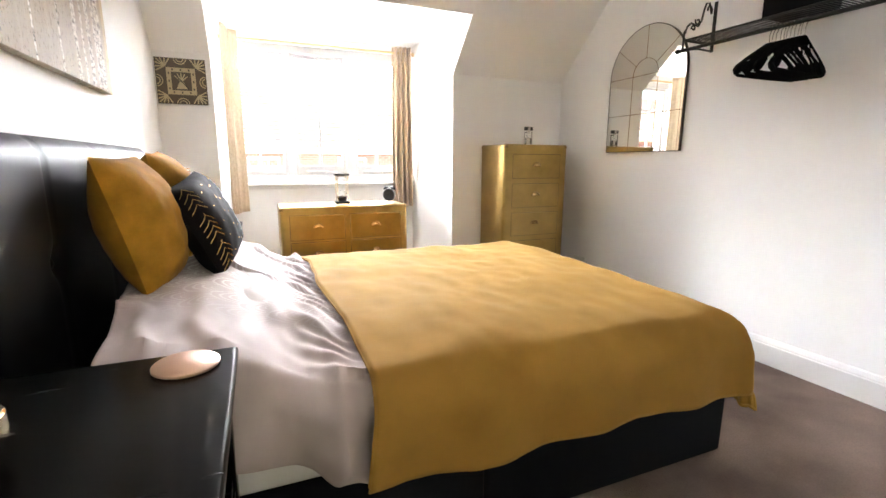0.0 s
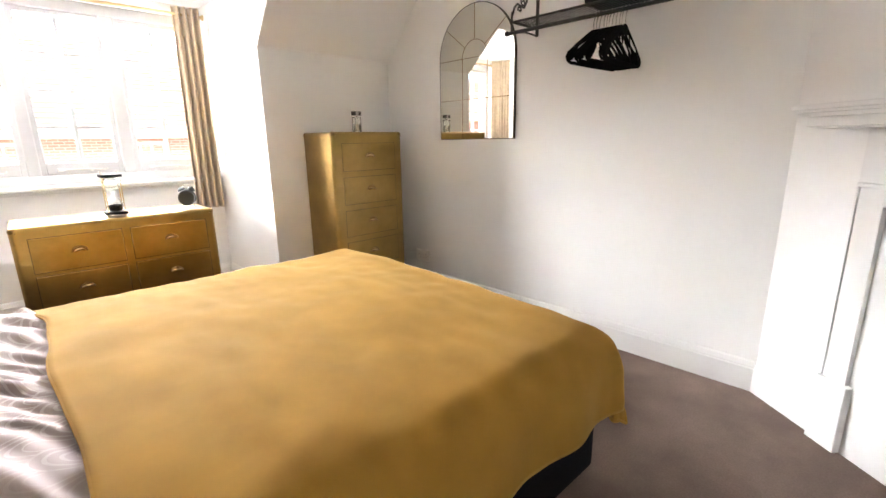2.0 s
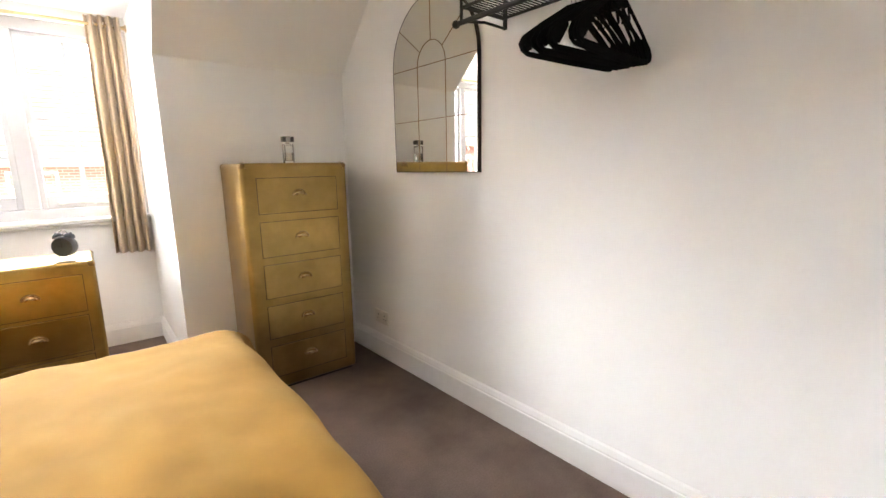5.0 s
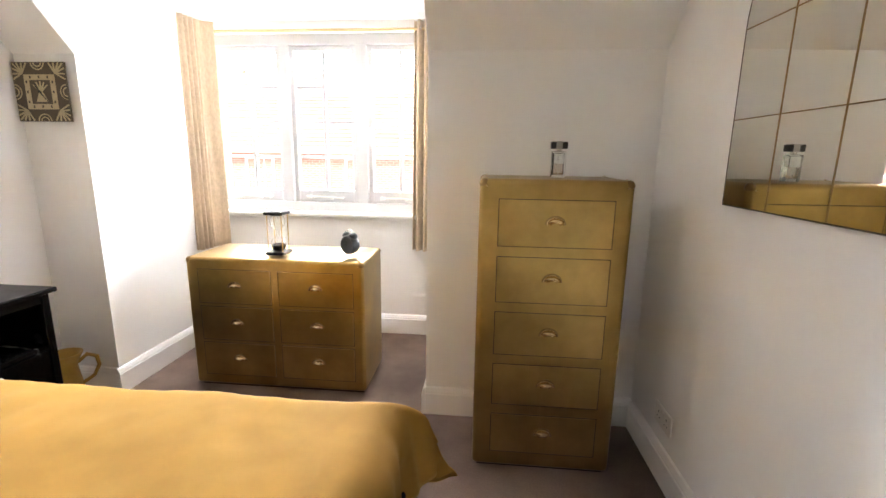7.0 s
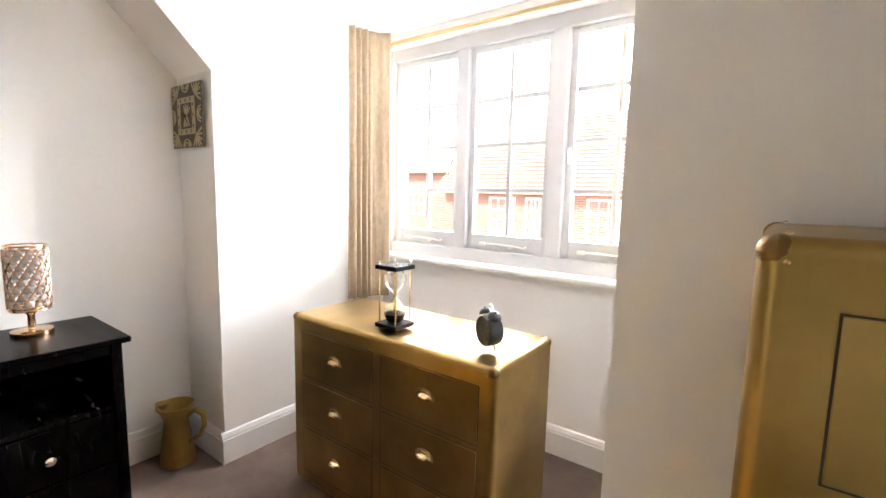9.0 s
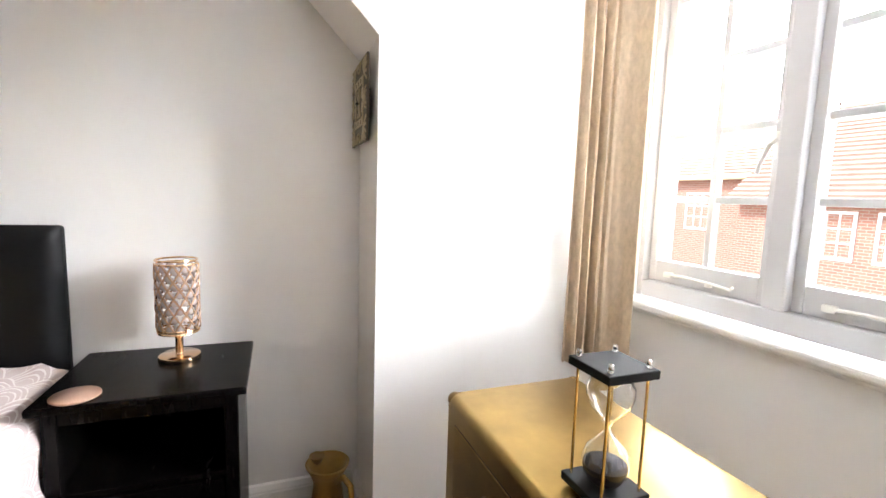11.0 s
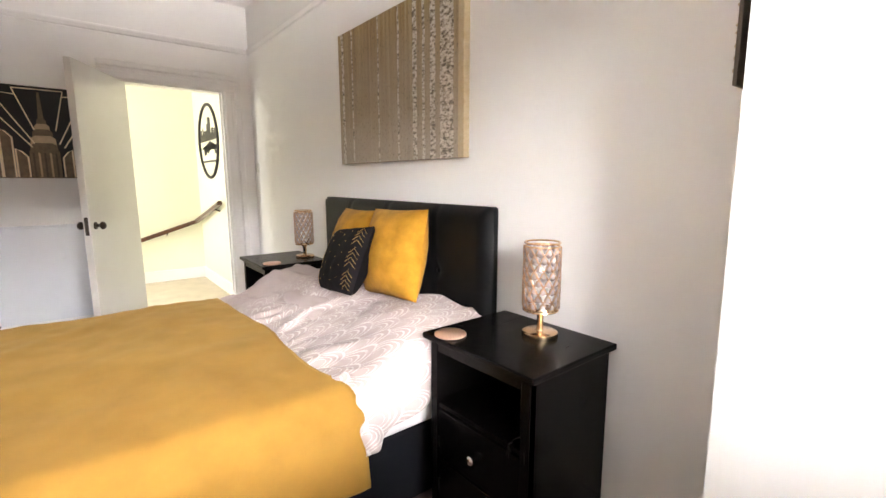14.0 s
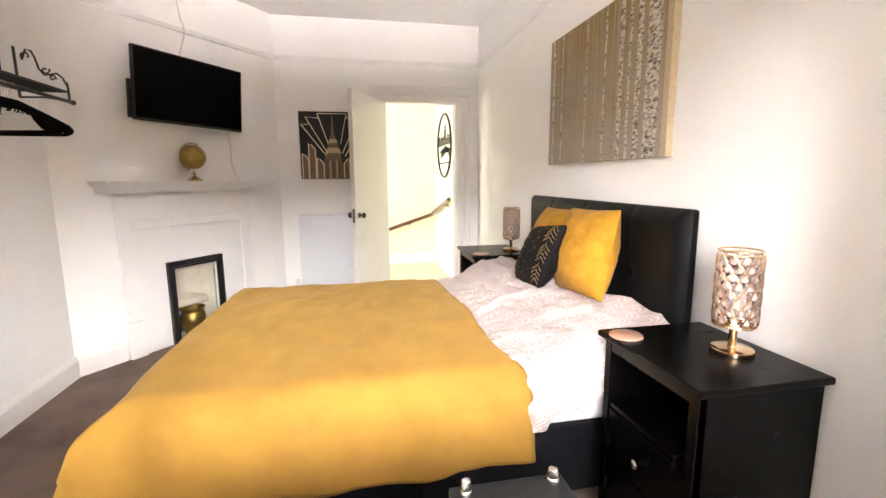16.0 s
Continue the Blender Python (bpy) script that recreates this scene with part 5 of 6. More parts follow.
def wall_clock():
    x0, x1, z0, z1, y = 0.012, 0.291, 1.445, 1.719, YN - 0.031
    c = thing("wall_clock", (0.1515, YN, 1.582), "square bronze wall clock with cream deco relief", "clock")
    part("panel", box((x0, y, z0), (x1, y + 0.008, z1), 0.002), CLOCKBG, c)
    part("movement_box", box((0.10, y + 0.0085, 1.53), (0.20, YN - 0.0005, 1.63), 0.004), BLACK, c, "black clock movement box")
    cx, cz, w = (x0 + x1) / 2, (z0 + z1) / 2, (x1 - x0) / 2
    yy = y - 0.0025
    P = lambda poly: prism(poly, (0, yy, 0), (1, 0, 0), (0, 0, 1), (0, 0.003, 0))
    o, i = 0.080, 0.055
    ring = [box((cx - o, yy, cz + i), (cx + o, y + 0.0005, cz + o)), box((cx - o, yy, cz - o), (cx + o, y + 0.0005, cz - i)),
            box((cx - o, yy, cz - i), (cx - i, y + 0.0005, cz + i)), box((cx + i, yy, cz - i), (cx + o, y + 0.0005, cz + i))]
    part("number_band", join(*ring), CREAM, c, "cream square number band")
    fans = []
    for sx in (-1, 1):
        for sz in (-1, 1):
            ox, oz = cx + sx * 0.086, cz + sz * 0.086
            for q in range(7):
                an = math.atan2(sz, sx) + (q - 3) * 0.42
                ex, ez = ox + 0.062 * math.cos(an), oz + 0.062 * math.sin(an)
                ex, ez = min(max(ex, x0 + 0.004), x1 - 0.004), min(max(ez, z0 + 0.004), z1 - 0.004)
                nx, nz = -math.sin(an) * 0.0035, math.cos(an) * 0.0035
                fans.append(P([(ox - nx, oz - nz), (ox + nx, oz + nz), (ex + nx, ez + nz), (ex - nx, ez - nz)]))
    for sx, sz in ((0, 1), (0, -1), (1, 0), (-1, 0)):
        for r in (0.020, 0.034):
            pts = [(cx + sx * 0.136 + r * math.cos(t), cz + sz * 0.136 + r * math.sin(t)) for t in [math.atan2(-sz, -sx) - 1.5 + 3.0 * k / 10 for k in range(11)]]
            fans.append(tube([(min(max(p, x0 + 0.003), x1 - 0.003), yy + 0.001, min(max(q, z0 + 0.003), z1 - 0.003)) for p, q in pts], 0.0028, 6))
    tagged(part("deco_relief", join(*fans), CREAM, c, "cream fan relief"), kind="stuff")
    centre = [prism([(cx - 0.030, cz - 0.045), (cx + 0.030, cz - 0.045), (cx + 0.012, cz - 0.005), (cx, cz + 0.005), (cx - 0.012, cz - 0.005)], (0, yy, 0), (1, 0, 0), (0, 0, 1), (0, 0.003, 0))]
    for q in range(5):
        an = math.pi / 2 + (q - 2) * 0.42
        centre.append(P([(cx - 0.004, cz), (cx + 0.004, cz), (cx + 0.050 * math.cos(an) + 0.003, cz + 0.050 * math.sin(an)), (cx + 0.050 * math.cos(an) - 0.003, cz + 0.050 * math.sin(an))]))
    part("centre_motif", join(*centre), CREAM, c)
    marks = []
    for q in range(12):
        an = 2 * math.pi * q / 12
        mx, mz = 0.0675 * max(-1, min(1, 1.35 * math.sin(an))), 0.0675 * max(-1, min(1, 1.35 * math.cos(an)))
        marks.append(box((cx + mx - 0.004, yy - 0.0012, cz + mz - 0.006), (cx + mx + 0.004, yy - 0.0002, cz + mz + 0.006)))
    part("hour_marks", join(*marks), CLOCKBG, c)
    pointer_long = prism([(-0.003, 0.0), (0.003, 0.0), (0.001, 0.062), (-0.001, 0.062)], (0, 0, 0), (1, 0, 0), (0, 0, 1), (0, 0.0015, 0))
    pointer_short = prism([(-0.0035, 0.0), (0.0035, 0.0), (0.001, 0.042), (-0.001, 0.042)], (0, 0, 0), (1, 0, 0), (0, 0, 1), (0, 0.0015, 0))
    moved(pointer_long, Matrix.Translation((cx, yy - 0.008, cz)) @ Matrix.Rotation(radians(140), 4, 'Y'))
    moved(pointer_short, Matrix.Translation((cx, yy - 0.0055, cz)) @ Matrix.Rotation(radians(-38), 4, 'Y'))
    part("pointers", join(pointer_long, pointer_short, lathe([(0.004, -0.010), (0.004, 0.0)], (cx, yy, cz), 12, 'Y')), BLACK, c, "black clock pointers")


wall_clock()


def deco_picture():
    x0, z0, w, h = 1.170, 1.270, 0.625, 0.645
    y = YS + 0.0015
    p = thing("deco_picture", (x0 + w / 2, YS, z0 + h / 2), "black and gold art deco skyscraper canvas", "picture")
    part("canvas", box((x0, y, z0), (x0 + w, y + 0.028, z0 + h), 0.002), ARTBG, p)
    Y = y + 0.0282
    X = lambda u: x0 + w - u * w          # u runs as seen from the room
    Z = lambda v: z0 + h * (1 - v)
    S = lambda pts, m, nm, lift: part(nm, prism([(X(u), Z(v)) for u, v in pts], (0, Y, 0), (1, 0, 0), (0, 0, 1), (0, lift, 0)), m, p)
    L = lambda pts, r=0.0036: tube([(X(u), Y + 0.0008, Z(v)) for u, v in pts], r * 1.25, 6)
    rays = [L([(0.28, 0.03), (0.72, 0.03), (0.62, 0.47)]), L([(0.28, 0.03), (0.43, 0.47)]),
            L([(0.30, 0.10), (0.10, 0.08), (0.42, 0.62)]), L([(0.70, 0.09), (0.90, 0.08), (0.64, 0.62)]),
            L([(0.14, 0.19), (0.03, 0.19), (0.40, 0.66)]), L([(0.86, 0.19), (0.97, 0.19), (0.68, 0.66)])]
    part("gold_rays", join(*rays), LINEW, p, "pale gold ray lines")
    S([(0.49, 0.06), (0.51, 0.06), (0.525, 0.34), (0.475, 0.34)], TOWER, "spire", 0.001)
    for k, (a, hw) in enumerate(((0.34, 0.045), (0.40, 0.070), (0.46, 0.092), (0.53, 0.115), (0.61, 0.125))):
        S([(0.5 - hw, a + 0.10), (0.5 - hw * 0.96, a + 0.03), (0.5 - hw * 0.6, a), (0.5 + hw * 0.6, a), (0.5 + hw * 0.96, a + 0.03), (0.5 + hw, a + 0.10)], TOWER_L if k % 2 else TOWER, "crown_tier", 0.0012 + 0.0006 * k)
    S([(0.365, 1.0), (0.365, 0.70), (0.635, 0.70), (0.635, 1.0)], TOWER, "tower", 0.001)
    for k in range(5):
        u = 0.39 + 0.05 * k
        S([(u, 0.99), (u, 0.72), (u + 0.018, 0.72), (u + 0.018, 0.99)], TOWER_L if k % 2 else CLOCKBG, "window_strip", 0.0048)
    for u, wd, top in ((0.03, 0.09, 0.62), (0.13, 0.10, 0.47), (0.25, 0.10, 0.68), (0.66, 0.09, 0.68), (0.77, 0.10, 0.48), (0.88, 0.09, 0.60)):
        left = u < 0.5
        S([(u, 1.0), (u, top), (u + wd * 0.5, top + 0.03), (u + wd, top + 0.09), (u + wd, 1.0)] if left else [(u, 1.0), (u, top + 0.09), (u + wd * 0.5, top + 0.03), (u + wd, top), (u + wd, 1.0)], TOWER, "block", 0.0016)
        part("block_outline", join(L([(u, 0.99), (u, top), (u + wd * 0.5, top + 0.03), (u + wd, top + 0.09), (u + wd, 0.99)] if left else [(u, 0.99), (u, top + 0.09), (u + wd * 0.5, top + 0.03), (u + wd, top), (u + wd, 0.99)], 0.0042)), LINEW, p)


deco_picture()

# ---- arched mirror ----
def mirror():
    s0, s1 = 2.284 - 0.88, 2.925 - 0.88      # along the long wall
    zb, zs = 1.166, 1.680
    cx, R = (s0 + s1) / 2, (s1 - s0) / 2
    m = thing("arched_mirror", EA + EU * cx + EN * 0.0 + Vector((0, 0, zb)), "arched window mirror with bronze dividing lines", "mirror")
    n = 28
    arch = lambda r: [(cx + r * math.cos(math.pi * k / n), zs + r * math.sin(math.pi * k / n)) for k in range(n + 1)]
    outline = [(s0, zb), (s1, zb)] + arch(R)
    place = lambda poly, d0, d1: on_long_wall(prism(poly, (0, d0, 0), (1, 0, 0), (0, 0, 1), (0, d1 - d0, 0)))
    part("backing", place(outline, 0.0006, 0.018), BRONZE, m, "dark bronze backing")
    inner = [(s0 + 0.004, zb + 0.004), (s1 - 0.004, zb + 0.004)] + arch(R - 0.004)
    part("mirror_glass", place(inner, 0.0182, 0.0215), MIRROR, m, "silvered mirror glass")
    g = R * 2 / 3
    W = lambda pts: on_long_wall(tube([(p, 0.0222, q) for p, q in pts], 0.0016, 6))
    bars = [W([(s0 + g * k, zb + 0.004), (s0 + g * k, zs)]) for k in (1, 2)] + [W([(s0 + 0.004, z), (s1 - 0.004, z)]) for z in (1.424, zs)]
    bars.append(W([(cx + g / 2 * math.cos(math.pi * k / 16), zs + g / 2 * math.sin(math.pi * k / 16)) for k in range(17)]))
    for an in (38, 90, 142):
        c, s = math.cos(radians(an)), math.sin(radians(an))
        bars.append(W([(cx + g / 2 * c, zs + g / 2 * s), (cx + (R - 0.004) * c, zs + (R - 0.004) * s)]))
    for b in bars:
        part("divider", b, BRASS_D, m)
    rim = [(s0 + 0.002, zb + 0.002), (s1 - 0.002, zb + 0.002)] + arch(R - 0.002)
    part("rim", on_long_wall(tube([(p, 0.020, q) for p, q in rim], 0.003, 6, True)), BRONZE, m, "thin bronze edge")


mirror()

# ---- iron rack with hangers ----
def rack():
    s0, s1 = 1.045 - 0.88, 2.150 - 0.88
    r = thing("wall_rack", EA + EU * 0.72 + Vector((0, 0, 1.72)), "black wrought iron hat rack with scrolled brackets", "rack")
    out, zr, zs = 0.242, 1.716, 1.772
    T = lambda pts, rad, seg=8, closed=False: on_long_wall(tube(pts, rad, seg, closed))
    part("hanging_rail", T([(s0 - 0.02, out, zr), (s1 + 0.02, out, zr)], 0.0095, 10), BLACK, r)
    for s in (s0 - 0.026, s1 + 0.026):
        part("finial", on_long_wall(lathe([(0.0, -0.016), (0.012, -0.010), (0.016, 0.0), (0.012, 0.010), (0.0, 0.016)], (s, out, zr), 16)), BLACK, r, smooth=True)
    part("shelf_frame", on_long_wall(join(tube([(s0, out - 0.012, zs), (s1, out - 0.012, zs)], 0.006, 8), tube([(s0, 0.012, zs), (s1, 0.012, zs)], 0.006, 8), tube([(s0, 0.012, zs), (s0, out - 0.012, zs)], 0.006, 8), tube([(s1, 0.012, zs), (s1, out - 0.012, zs)], 0.006, 8))), BLACK, r)
    n = 64
    for k in range(1, n):
        s = s0 + (s1 - s0) * k / n
        part("shelf_wire", T([(s, 0.012, zs + 0.001), (s, out - 0.012, zs + 0.001)], 0.0028, 5), BLACK, r)
    for s in (s0 + 0.004, s1 - 0.004):
        part("bracket", T([(s, out, zr), (s, out, zs + 0.02), (s, out - 0.004, zs + 0.05)], 0.006, 8), BLACK, r)
        part("wall_bar", on_long_wall(box((s - 0.010, 0.0008, 1.73), (s + 0.010, 0.007, 2.005), 0.002)), BLACK, r)
        part("brace", T([(s, 0.008, 1.735), (s, out * 0.5, 1.738), (s, out, zr + 0.004)], 0.0055, 8), BLACK, r)
        curl = []
        for k in range(15):
            t = k / 14
            an = -0.6 + 5.2 * t
            rr = 0.010 + 0.020 * t
            curl.append((s, 0.058 + rr * math.cos(an), 1.955 + rr * math.sin(an)))
        sw = [(s, 0.036, 1.935), (s, 0.060, 1.99), (s, 0.085, 1.985), (s, 0.100, 1.945), (s, 0.112, 1.890), (s, 0.135, 1.858), (s, 0.165, 1.862), (s, 0.195, 1.868), (s, 0.222, 1.845), (s, 0.234, 1.81), (s, out - 0.004, zs + 0.05)]
        part("scroll", on_long_wall(join(tube(curl[:12], 0.0048, 7), tube(sw, 0.0052, 7))), BLACK, r, smooth=True)
        for cy, cz, r0, sg in ((0.142, 1.885, 0.018, 1), (0.172, 1.842, 0.014, -1)):
            sp = [(s, cy + (0.004 + r0 * q / 12) * math.cos(sg * 0.55 * q), cz + (0.004 + r0 * q / 12) * math.sin(sg * 0.55 * q)) for q in range(13)]
            part("scroll", T(sp, 0.0042, 7), BLACK, r, smooth=True)


rack()


def storage_box():
    b = thing("storage_box", EA + EU * 0.745 + EN * 0.11 + Vector((0, 0, 1.781)), "black fabric storage box on the iron rack", "box")
    part("box_body", on_long_wall(box((0.62, 0.030, 1.7805), (0.87, 0.205, 1.90), 0.010, 3)), DIVAN, b, smooth=True)
    part("label_holder", on_long_wall(box((0.71, 0.2055, 1.845), (0.775, 0.209, 1.868), 0.001)), CHROME, b, "small silver label holder")


storage_box()


def hanger():
    h = thing("clothes_hanger", (0, 0, 0), "slim black velvet clothes hanger with chrome hook", "hanger", "hangers on the rack")
    pts = [(-0.212, 0, -0.212), (-0.218, 0, -0.200), (-0.205, 0, -0.182), (-0.13, 0, -0.135), (-0.05, 0, -0.090), (-0.016, 0, -0.070), (0.0, 0, -0.066), (0.016, 0, -0.070), (0.05, 0, -0.090), (0.13, 0, -0.135), (0.205, 0, -0.182), (0.218, 0, -0.200), (0.212, 0, -0.212), (0.19, 0, -0.222), (0.0, 0, -0.224), (-0.19, 0, -0.222)]
    fr = tube(pts, 0.0068, 8, True)
    moved(fr, Matrix.Scale(0.55, 4, (0, 1, 0)))
    webs = []
    for s in (-1, 1):
        webs.append(prism([(s * 0.212, -0.212), (s * 0.206, -0.184), (s * 0.155, -0.152), (s * 0.150, -0.165), (s * 0.185, -0.212)], (0, -0.002, 0), (1, 0, 0), (0, 0, 1), (0, 0.004, 0)))
        webs.append(tube([(s * 0.05, 0, -0.092), (s * 0.062, 0, -0.125), (s * 0.055, 0, -0.132)], 0.003, 6))
    webs.append(prism([(-0.045, -0.092), (0.0, -0.068), (0.045, -0.092), (0.03, -0.104), (-0.03, -0.104)], (0, -0.003, 0), (1, 0, 0), (0, 0, 1), (0, 0.006, 0)))
    part("frame", join(fr, *webs), VELVETB, h, smooth=True)
    hook = [(0, 0, -0.066), (0, 0, -0.030), (-0.004, 0, -0.018)] + [(0.0 + 0.0135 * math.sin(a), 0, 0.0 - 0.0135 * math.cos(a)) for a in [-0.6 - 0.42 * k for k in range(10)]]
    part("hook", tube(hook, 0.0018, 6), CHROME, h, "chrome wire hook", True)
    return h


rng = random.Random(5)
hg = hanger()
ang = math.degrees(math.atan2(EN.y, EN.x))
for k in range(11):
    s = 0.640 + 0.0150 * k + rng.uniform(-0.003, 0.003)
    p = EA + EU * s + EN * 0.242
    m = pose(p.x, p.y, 1.7135, rng.uniform(-2.5, 2.5), 0, ang + rng.uniform(-7, 7))
    if k == 0:
        hg.matrix_basis = m
    else:
        copy_thing(hg, m)

# ---- television, globe, radiator, switch, sockets, cables ----
def television():
    t = thing("television", (0, 0, 0), "black flat screen television on a wall bracket", "television")
    w, h = 0.870, 0.490
    part("casing", box((-w / 2, -0.020, -h / 2), (w / 2, 0.012, h / 2), 0.005, 2), BLACK, t)
    part("screen", box((-w / 2 + 0.010, 0.0122, -h / 2 + 0.018), (w / 2 - 0.010, 0.0145, h / 2 - 0.010)), SCREEN, t, "dark glossy screen")
    part("rear_cover", box((-w / 2 + 0.09, -0.052, -h / 2 + 0.03), (w / 2 - 0.09, -0.0205, h / 2 - 0.12), 0.012, 3), BLACK, t)
    part("input_panel", box((-w / 2 - 0.014, -0.046, -h / 2 + 0.012), (-w / 2 + 0.12, -0.0212, 0.02), 0.004), BLACK, t, "black side input panel")
    part("bracket", join(box((-0.10, -0.118, -0.10), (0.10, -0.108, 0.10), 0.002), box((-0.03, -0.109, -0.03), (0.03, -0.0515, 0.03), 0.003)), BLACK, t, "black steel wall bracket")
    t.matrix_basis = DM @ Matrix.Translation((0.905, 0.121, 1.918)) @ Matrix.Rotation(radians(-4), 4, 'X') @ Matrix.Rotation(radians(1.0), 4, 'Y')


television()


def globe():
    b = P0 + DU * 0.885 + DN * 0.085 + Vector((0, 0, 1.2625))
    g = thing("globe", b, "antique gold decorative globe on a stand", "globe")
    c = b + Vector((0, 0, 0.182))
    part("foot", lathe([(0.056, 0.0), (0.056, 0.004), (0.050, 0.012), (0.030, 0.028), (0.012, 0.036), (0.009, 0.046), (0.014, 0.052), (0.008, 0.060), (0.008, 0.076)], b, 28), HANDLE, g, "polished brass foot", True)
    part("sphere", lathe([(0.0, -0.092)] + [(0.092 * math.cos(a), 0.092 * math.sin(a)) for a in [-math.pi / 2 + math.pi * k / 18 for k in range(1, 18)]] + [(0.0, 0.092)], c, 36), OLDGOLD, g, "tarnished gold globe", True)
    axis = (DU * 0.40 + Vector((0, 0, 0.917))).normalized()
    side = (DU * 0.917 - Vector((0, 0, 0.40))).normalized()
    part("meridian", tube(arc(c, 0.104, -math.pi / 2, math.pi / 2, 20, side * -1, axis), 0.004, 8), OLDGOLD, g, smooth=True)
    for s in (-1, 1):
        part("pin", tube([c + axis * 0.090 * s, c + axis * 0.114 * s], 0.005, 8), OLDGOLD, g, smooth=True)


globe()


def fire_pot():
    b = P0 + DU * 0.86 + DN * -0.06 + Vector((0, 0, 0.0125))
    whole("gold_pot", lathe([(0.0, 0.0), (0.055, 0.0), (0.060, 0.006), (0.085, 0.07), (0.096, 0.12), (0.092, 0.165), (0.080, 0.19), (0.092, 0.215), (0.098, 0.222), (0.094, 0.226), (0.074, 0.195), (0.080, 0.15), (0.0, 0.02)], b, 32), OLDGOLD, b,
          "antique gold pot standing in the fireplace", "pot", "", True)


fire_pot()


def radiator():
    x0, x1, z0, z1 = 1.215, 1.838, 0.205, 0.925
    r = thing("radiator", ((x0 + x1) / 2, YS + 0.06, z0), "white steel panel radiator under the picture", "radiator")
    y0, y1 = YS + 0.035, YS + 0.062
    part("panel", box((x0, y0, z0), (x1, y1, z1 - 0.012), 0.008, 3), RADPAINT, r, smooth=True)
    part("top_grille", join(box((x0 + 0.002, YS + 0.006, z1 - 0.0115), (x1 - 0.002, y1 + 0.002, z1), 0.003)), RADPAINT, r)
    part("side_cover", box((x1 - 0.0015, YS + 0.006, z0), (x1 + 0.004, y1 + 0.002, z1 - 0.012), 0.002), RADPAINT, r)
    part("valve", join(lathe([(0.012, 0.13), (0.012, 0.20), (0.019, 0.205), (0.021, 0.245), (0.018, 0.272), (0.0, 0.276)], (x1 + 0.045, YS + 0.05, 0), 20)), PLASTIC, r, "white thermostatic valve head", True)
    part("pipe", join(tube([(x1 + 0.045, YS + 0.05, 0.0), (x1 + 0.045, YS + 0.05, 0.14)], 0.0085, 10), tube([(x1 + 0.045, YS + 0.05, 0.165), (x1 - 0.005, YS + 0.05, 0.232)], 0.008, 10)), CHROME, r, "chrome pipe", True)
    for x in (x0 + 0.1, x1 - 0.1):
        part("wall_bracket", box((x - 0.012, YS + 0.0005, 0.35), (x + 0.012, y0 + 0.001, 0.8)), RADPAINT, r)


radiator()


def switch_plate(name, m, label, sockets):
    s = thing(name, (0, 0, 0), label, "switch" if not sockets else "socket")
    w = 0.073 if sockets else 0.043
    part("plate", box((-w, 0.0006, -0.043), (w, 0.009, 0.043), 0.004, 3), PLASTIC, s, smooth=True)
    if sockets:
        for x in (-0.036, 0.036):
            part("rocker", box((x * 0.35 - 0.007, 0.0092, 0.018), (x * 0.35 + 0.007, 0.0135, 0.034), 0.002), PLASTIC, s)
            part("pin_holes", join(box((x - 0.003, 0.0085, 0.008), (x + 0.003, 0.0094, 0.016)), box((x - 0.014, 0.0085, -0.014), (x - 0.008, 0.0094, -0.010)), box((x + 0.008, 0.0085, -0.014), (x + 0.014, 0.0094, -0.010))), BLACK, s)
    else:
        part("rocker", box((-0.008, 0.0092, -0.014), (0.008, 0.0135, 0.014), 0.002), PLASTIC, s)
    s.matrix_basis = m


switch_plate("light_switch", pose(0, -0.505, 1.37, 0, 0, -90), "white plastic light switch by the door", False)
sp = EA + EU * (3.17 - 0.88) + Vector((0, 0, 0.262))
switch_plate("wall_socket", Matrix.Translation(sp) @ Matrix(((EU.x, EN.x, 0, 0), (EU.y, EN.y, 0, 0), (0, 0, 1, 0), (0, 0, 0, 1))), "white double wall socket above the skirting", True)


def breast_cable(name, pts, label):
    whole(name, on_breast(tube(pts, 0.0035, 6)), CABLE, P0 + DU * pts[0][0] + Vector((0, 0, pts[-1][2])), label, "cable", "", True)


breast_cable("aerial_cable", [(0.915, 0.006, H - 0.002), (0.925, 0.006, 2.60), (0.945, 0.007, 2.46), (0.950, 0.030, 2.425), (0.948, 0.030, 2.36), (0.935, 0.012, 2.29), (0.900, 0.020, 2.21), (0.885, 0.06, 2.12)], "white cable running down to the television")
breast_cable("power_cable", [(1.24, 0.06, 1.72), (1.285, 0.012, 1.64), (1.30, 0.006, 1.55), (1.295, 0.006, 1.42), (1.32, 0.006, 1.32), (1.36, 0.007, 1.2675)], "white cable hanging below the television")


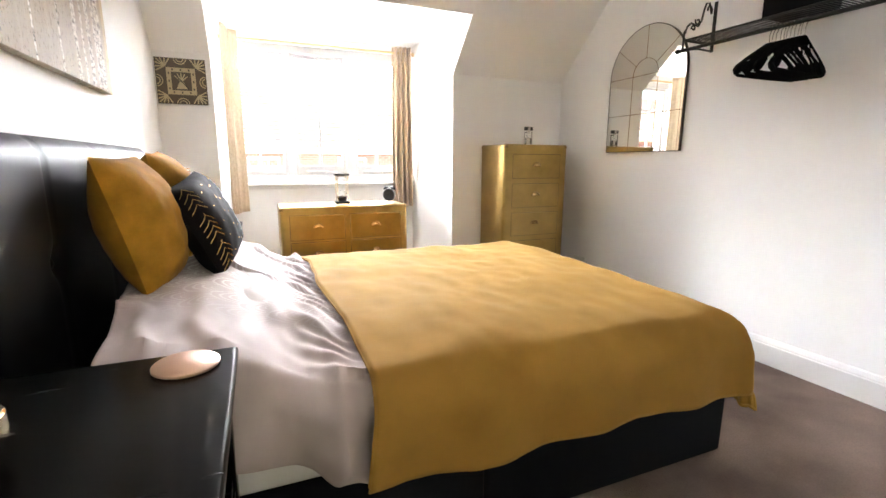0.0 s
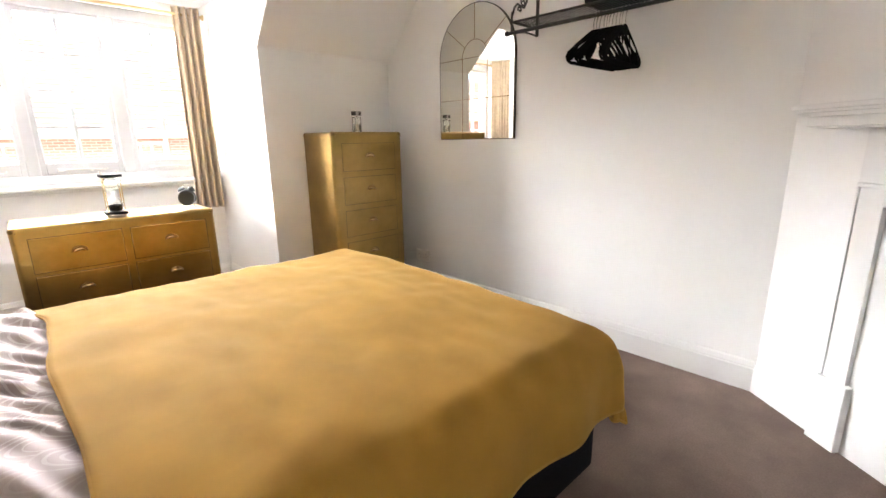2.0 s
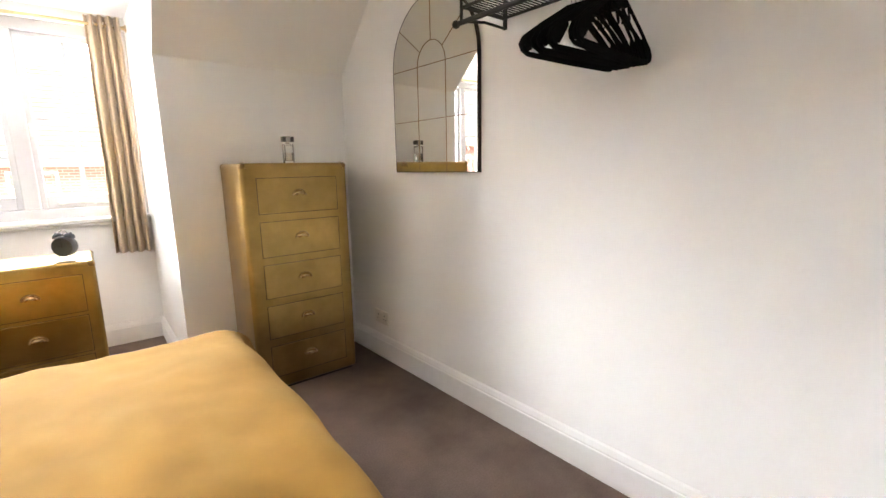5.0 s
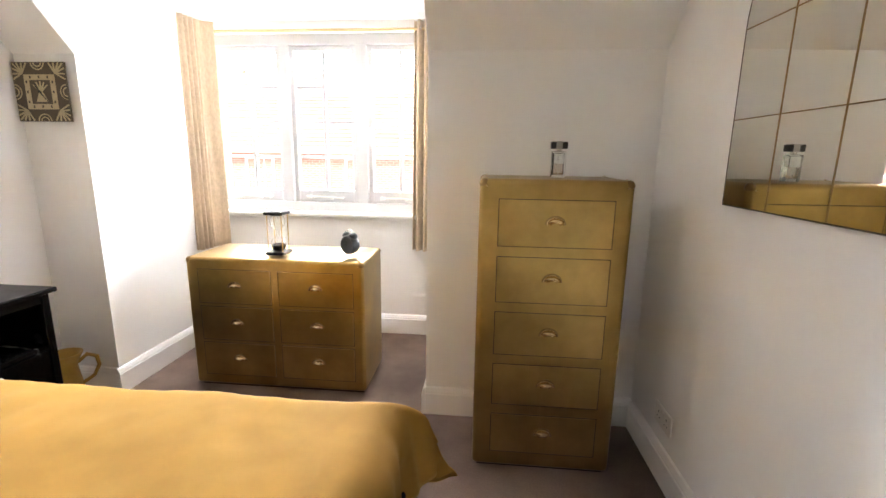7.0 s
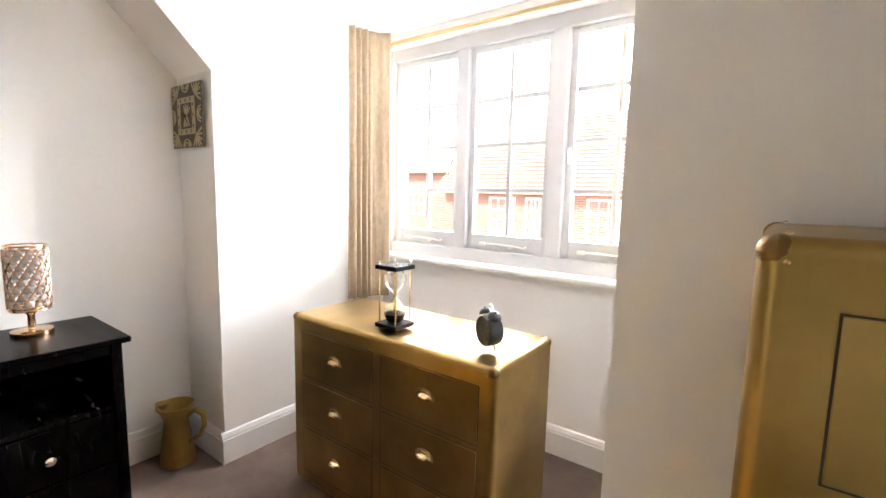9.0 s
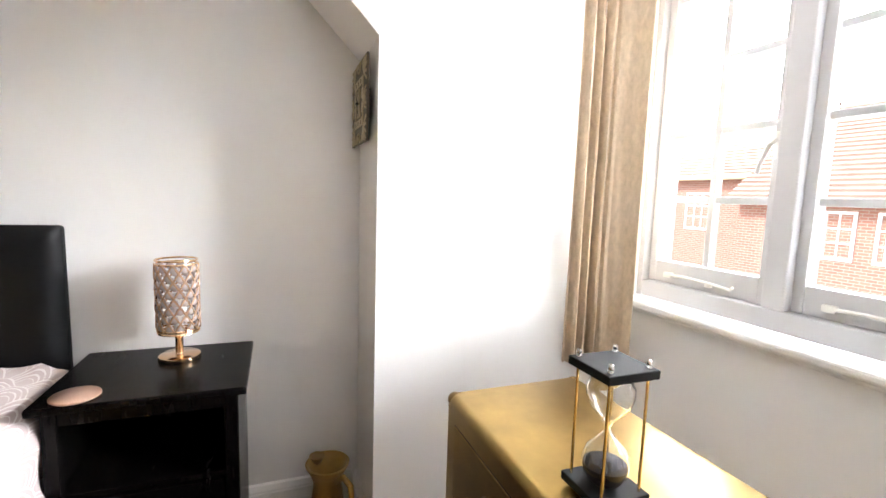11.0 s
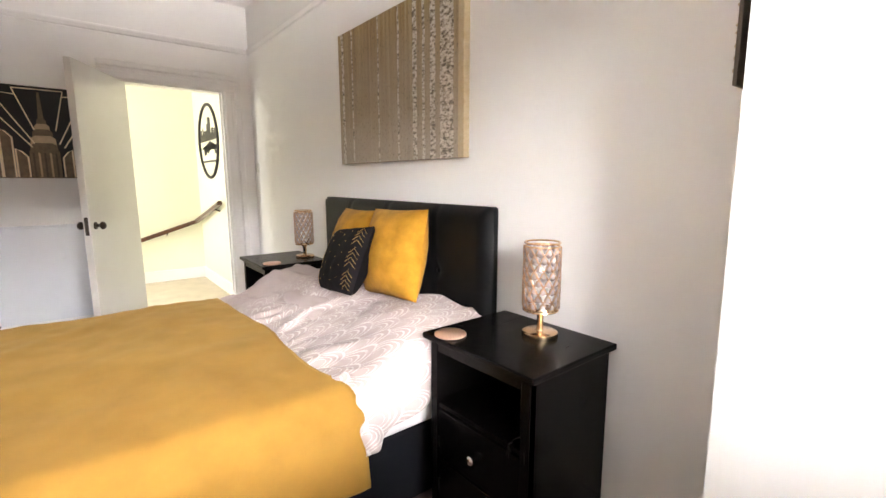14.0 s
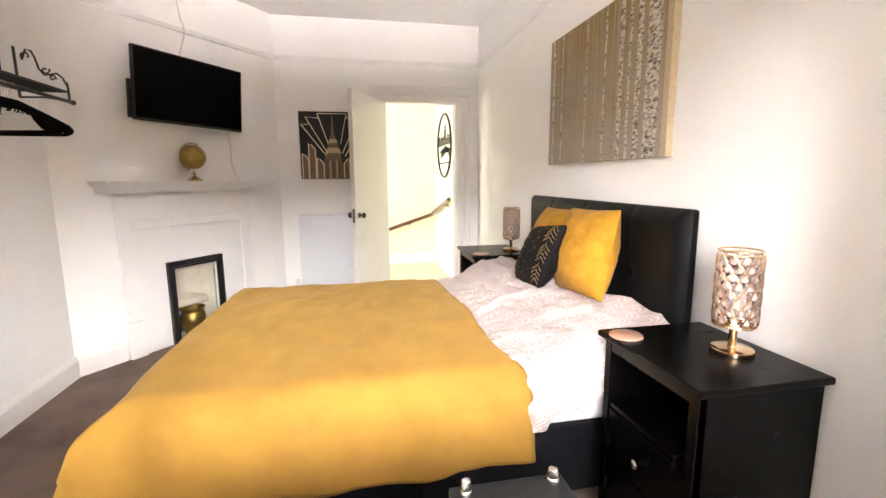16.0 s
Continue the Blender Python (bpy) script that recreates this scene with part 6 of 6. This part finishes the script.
def jug():
    b = Vector((0.150, 3.395, 0.0))
    j = thing("jug", b, "mustard glazed jug on the carpet in the corner", "jug")
    part("body", lathe([(0.0, 0.0), (0.066, 0.0), (0.072, 0.006), (0.070, 0.05), (0.060, 0.13), (0.052, 0.185), (0.050, 0.21), (0.062, 0.245), (0.078, 0.272), (0.080, 0.280), (0.074, 0.281), (0.056, 0.245), (0.044, 0.21), (0.05, 0.12), (0.0, 0.02)], b, 32), CERAMIC, j, smooth=True)
    d = Vector((0.86, 0.5, 0))
    part("grip", tube([b + d * 0.052 + Vector((0, 0, 0.225)), b + d * 0.095 + Vector((0, 0, 0.262)), b + d * 0.135 + Vector((0, 0, 0.245)), b + d * 0.142 + Vector((0, 0, 0.195)), b + d * 0.115 + Vector((0, 0, 0.140)), b + d * 0.062 + Vector((0, 0, 0.105))], [0.010, 0.011, 0.011, 0.010, 0.009, 0.009], 10), CERAMIC, j, smooth=True)
    part("spout", lathe([(0.012, -0.02), (0.024, 0.0), (0.030, 0.012)], b - d * 0.066 + Vector((0, 0, 0.268)), 16), CERAMIC, j, smooth=True)


jug()

# ---- landing: handrail, round metal sign ----
def handrail():
    r = thing("handrail", (0.5, -2.56, 0.6), "dark stained wooden stair handrail on the landing wall", "handrail")
    prof = [(-0.022, -0.02), (0.022, -0.02), (0.026, 0.0), (0.020, 0.022), (0.0, 0.028), (-0.020, 0.022), (-0.026, 0.0)]
    a, b, c = Vector((1.75, -2.545, 0.225)), Vector((0.165, -2.545, 0.735)), Vector((0.155, -1.36, 1.01))
    part("rail", prism(prof, a, (0, 1, 0), (0, 0, 1), b - a), RAILWOOD, r)
    part("rail", prism(prof, b + Vector((0, -0.02, 0.0)), (1, 0, 0), (0, 0, 1), c - b + Vector((0, 0.02, 0.0))), RAILWOOD, r)
    for p, q in ((Vector((1.3, -2.545, 0.35)), Vector((1.3, -2.6, 0.33))), (Vector((0.5, -2.545, 0.605)), Vector((0.5, -2.6, 0.58))), (Vector((0.156, -1.6, 0.935)), Vector((0.10, -1.6, 0.91)))):
        part("rail_bracket", tube([p, q], 0.008, 8), BRONZE, r)


handrail()


def round_sign():
    cy, cz, x = -1.87, 1.69, 0.1006
    R = 0.405
    s = thing("round_wall_sign", (0.10, cy, cz), "black metal round cut-out wall sign with skyline", "wall art")
    P = lambda poly: prism(poly, (x, 0, 0), (0, 1, 0), (0, 0, 1), (0.006, 0, 0))
    n = 48
    ring = tube([(x + 0.008, cy + R * 1.08 * math.cos(2 * math.pi * k / n), cz + R * math.sin(2 * math.pi * k / n)) for k in range(n)], 0.017, 8, True)
    part("ring", ring, BLACK, s, smooth=True)
    gen = random.Random(3)
    for base, flip in ((0.03, 1), (-0.21, 1)):
        poly = [(cy - 0.40, cz + base)]
        q = -0.40
        while q < 0.38:
            stepw = gen.uniform(0.03, 0.07)
            hgt = gen.uniform(0.05, 0.15) + (0.10 if abs(q) < 0.06 else 0)
            poly += [(cy + q, cz + base + hgt), (cy + min(q + stepw, 0.40), cz + base + hgt)]
            q += stepw
        poly.append((cy + 0.40, cz + base))
        k = [(a, b) for a, b in poly if (a - cy) ** 2 / 1.17 + (b - cz) ** 2 <= (R * 1.02) ** 2]
        part("skyline", P(k), BLACK, s)
        part("bar", box((x, cy - 0.405, cz + base - 0.022), (x + 0.007, cy + 0.405, cz + base - 0.001)), BLACK, s)


round_sign()
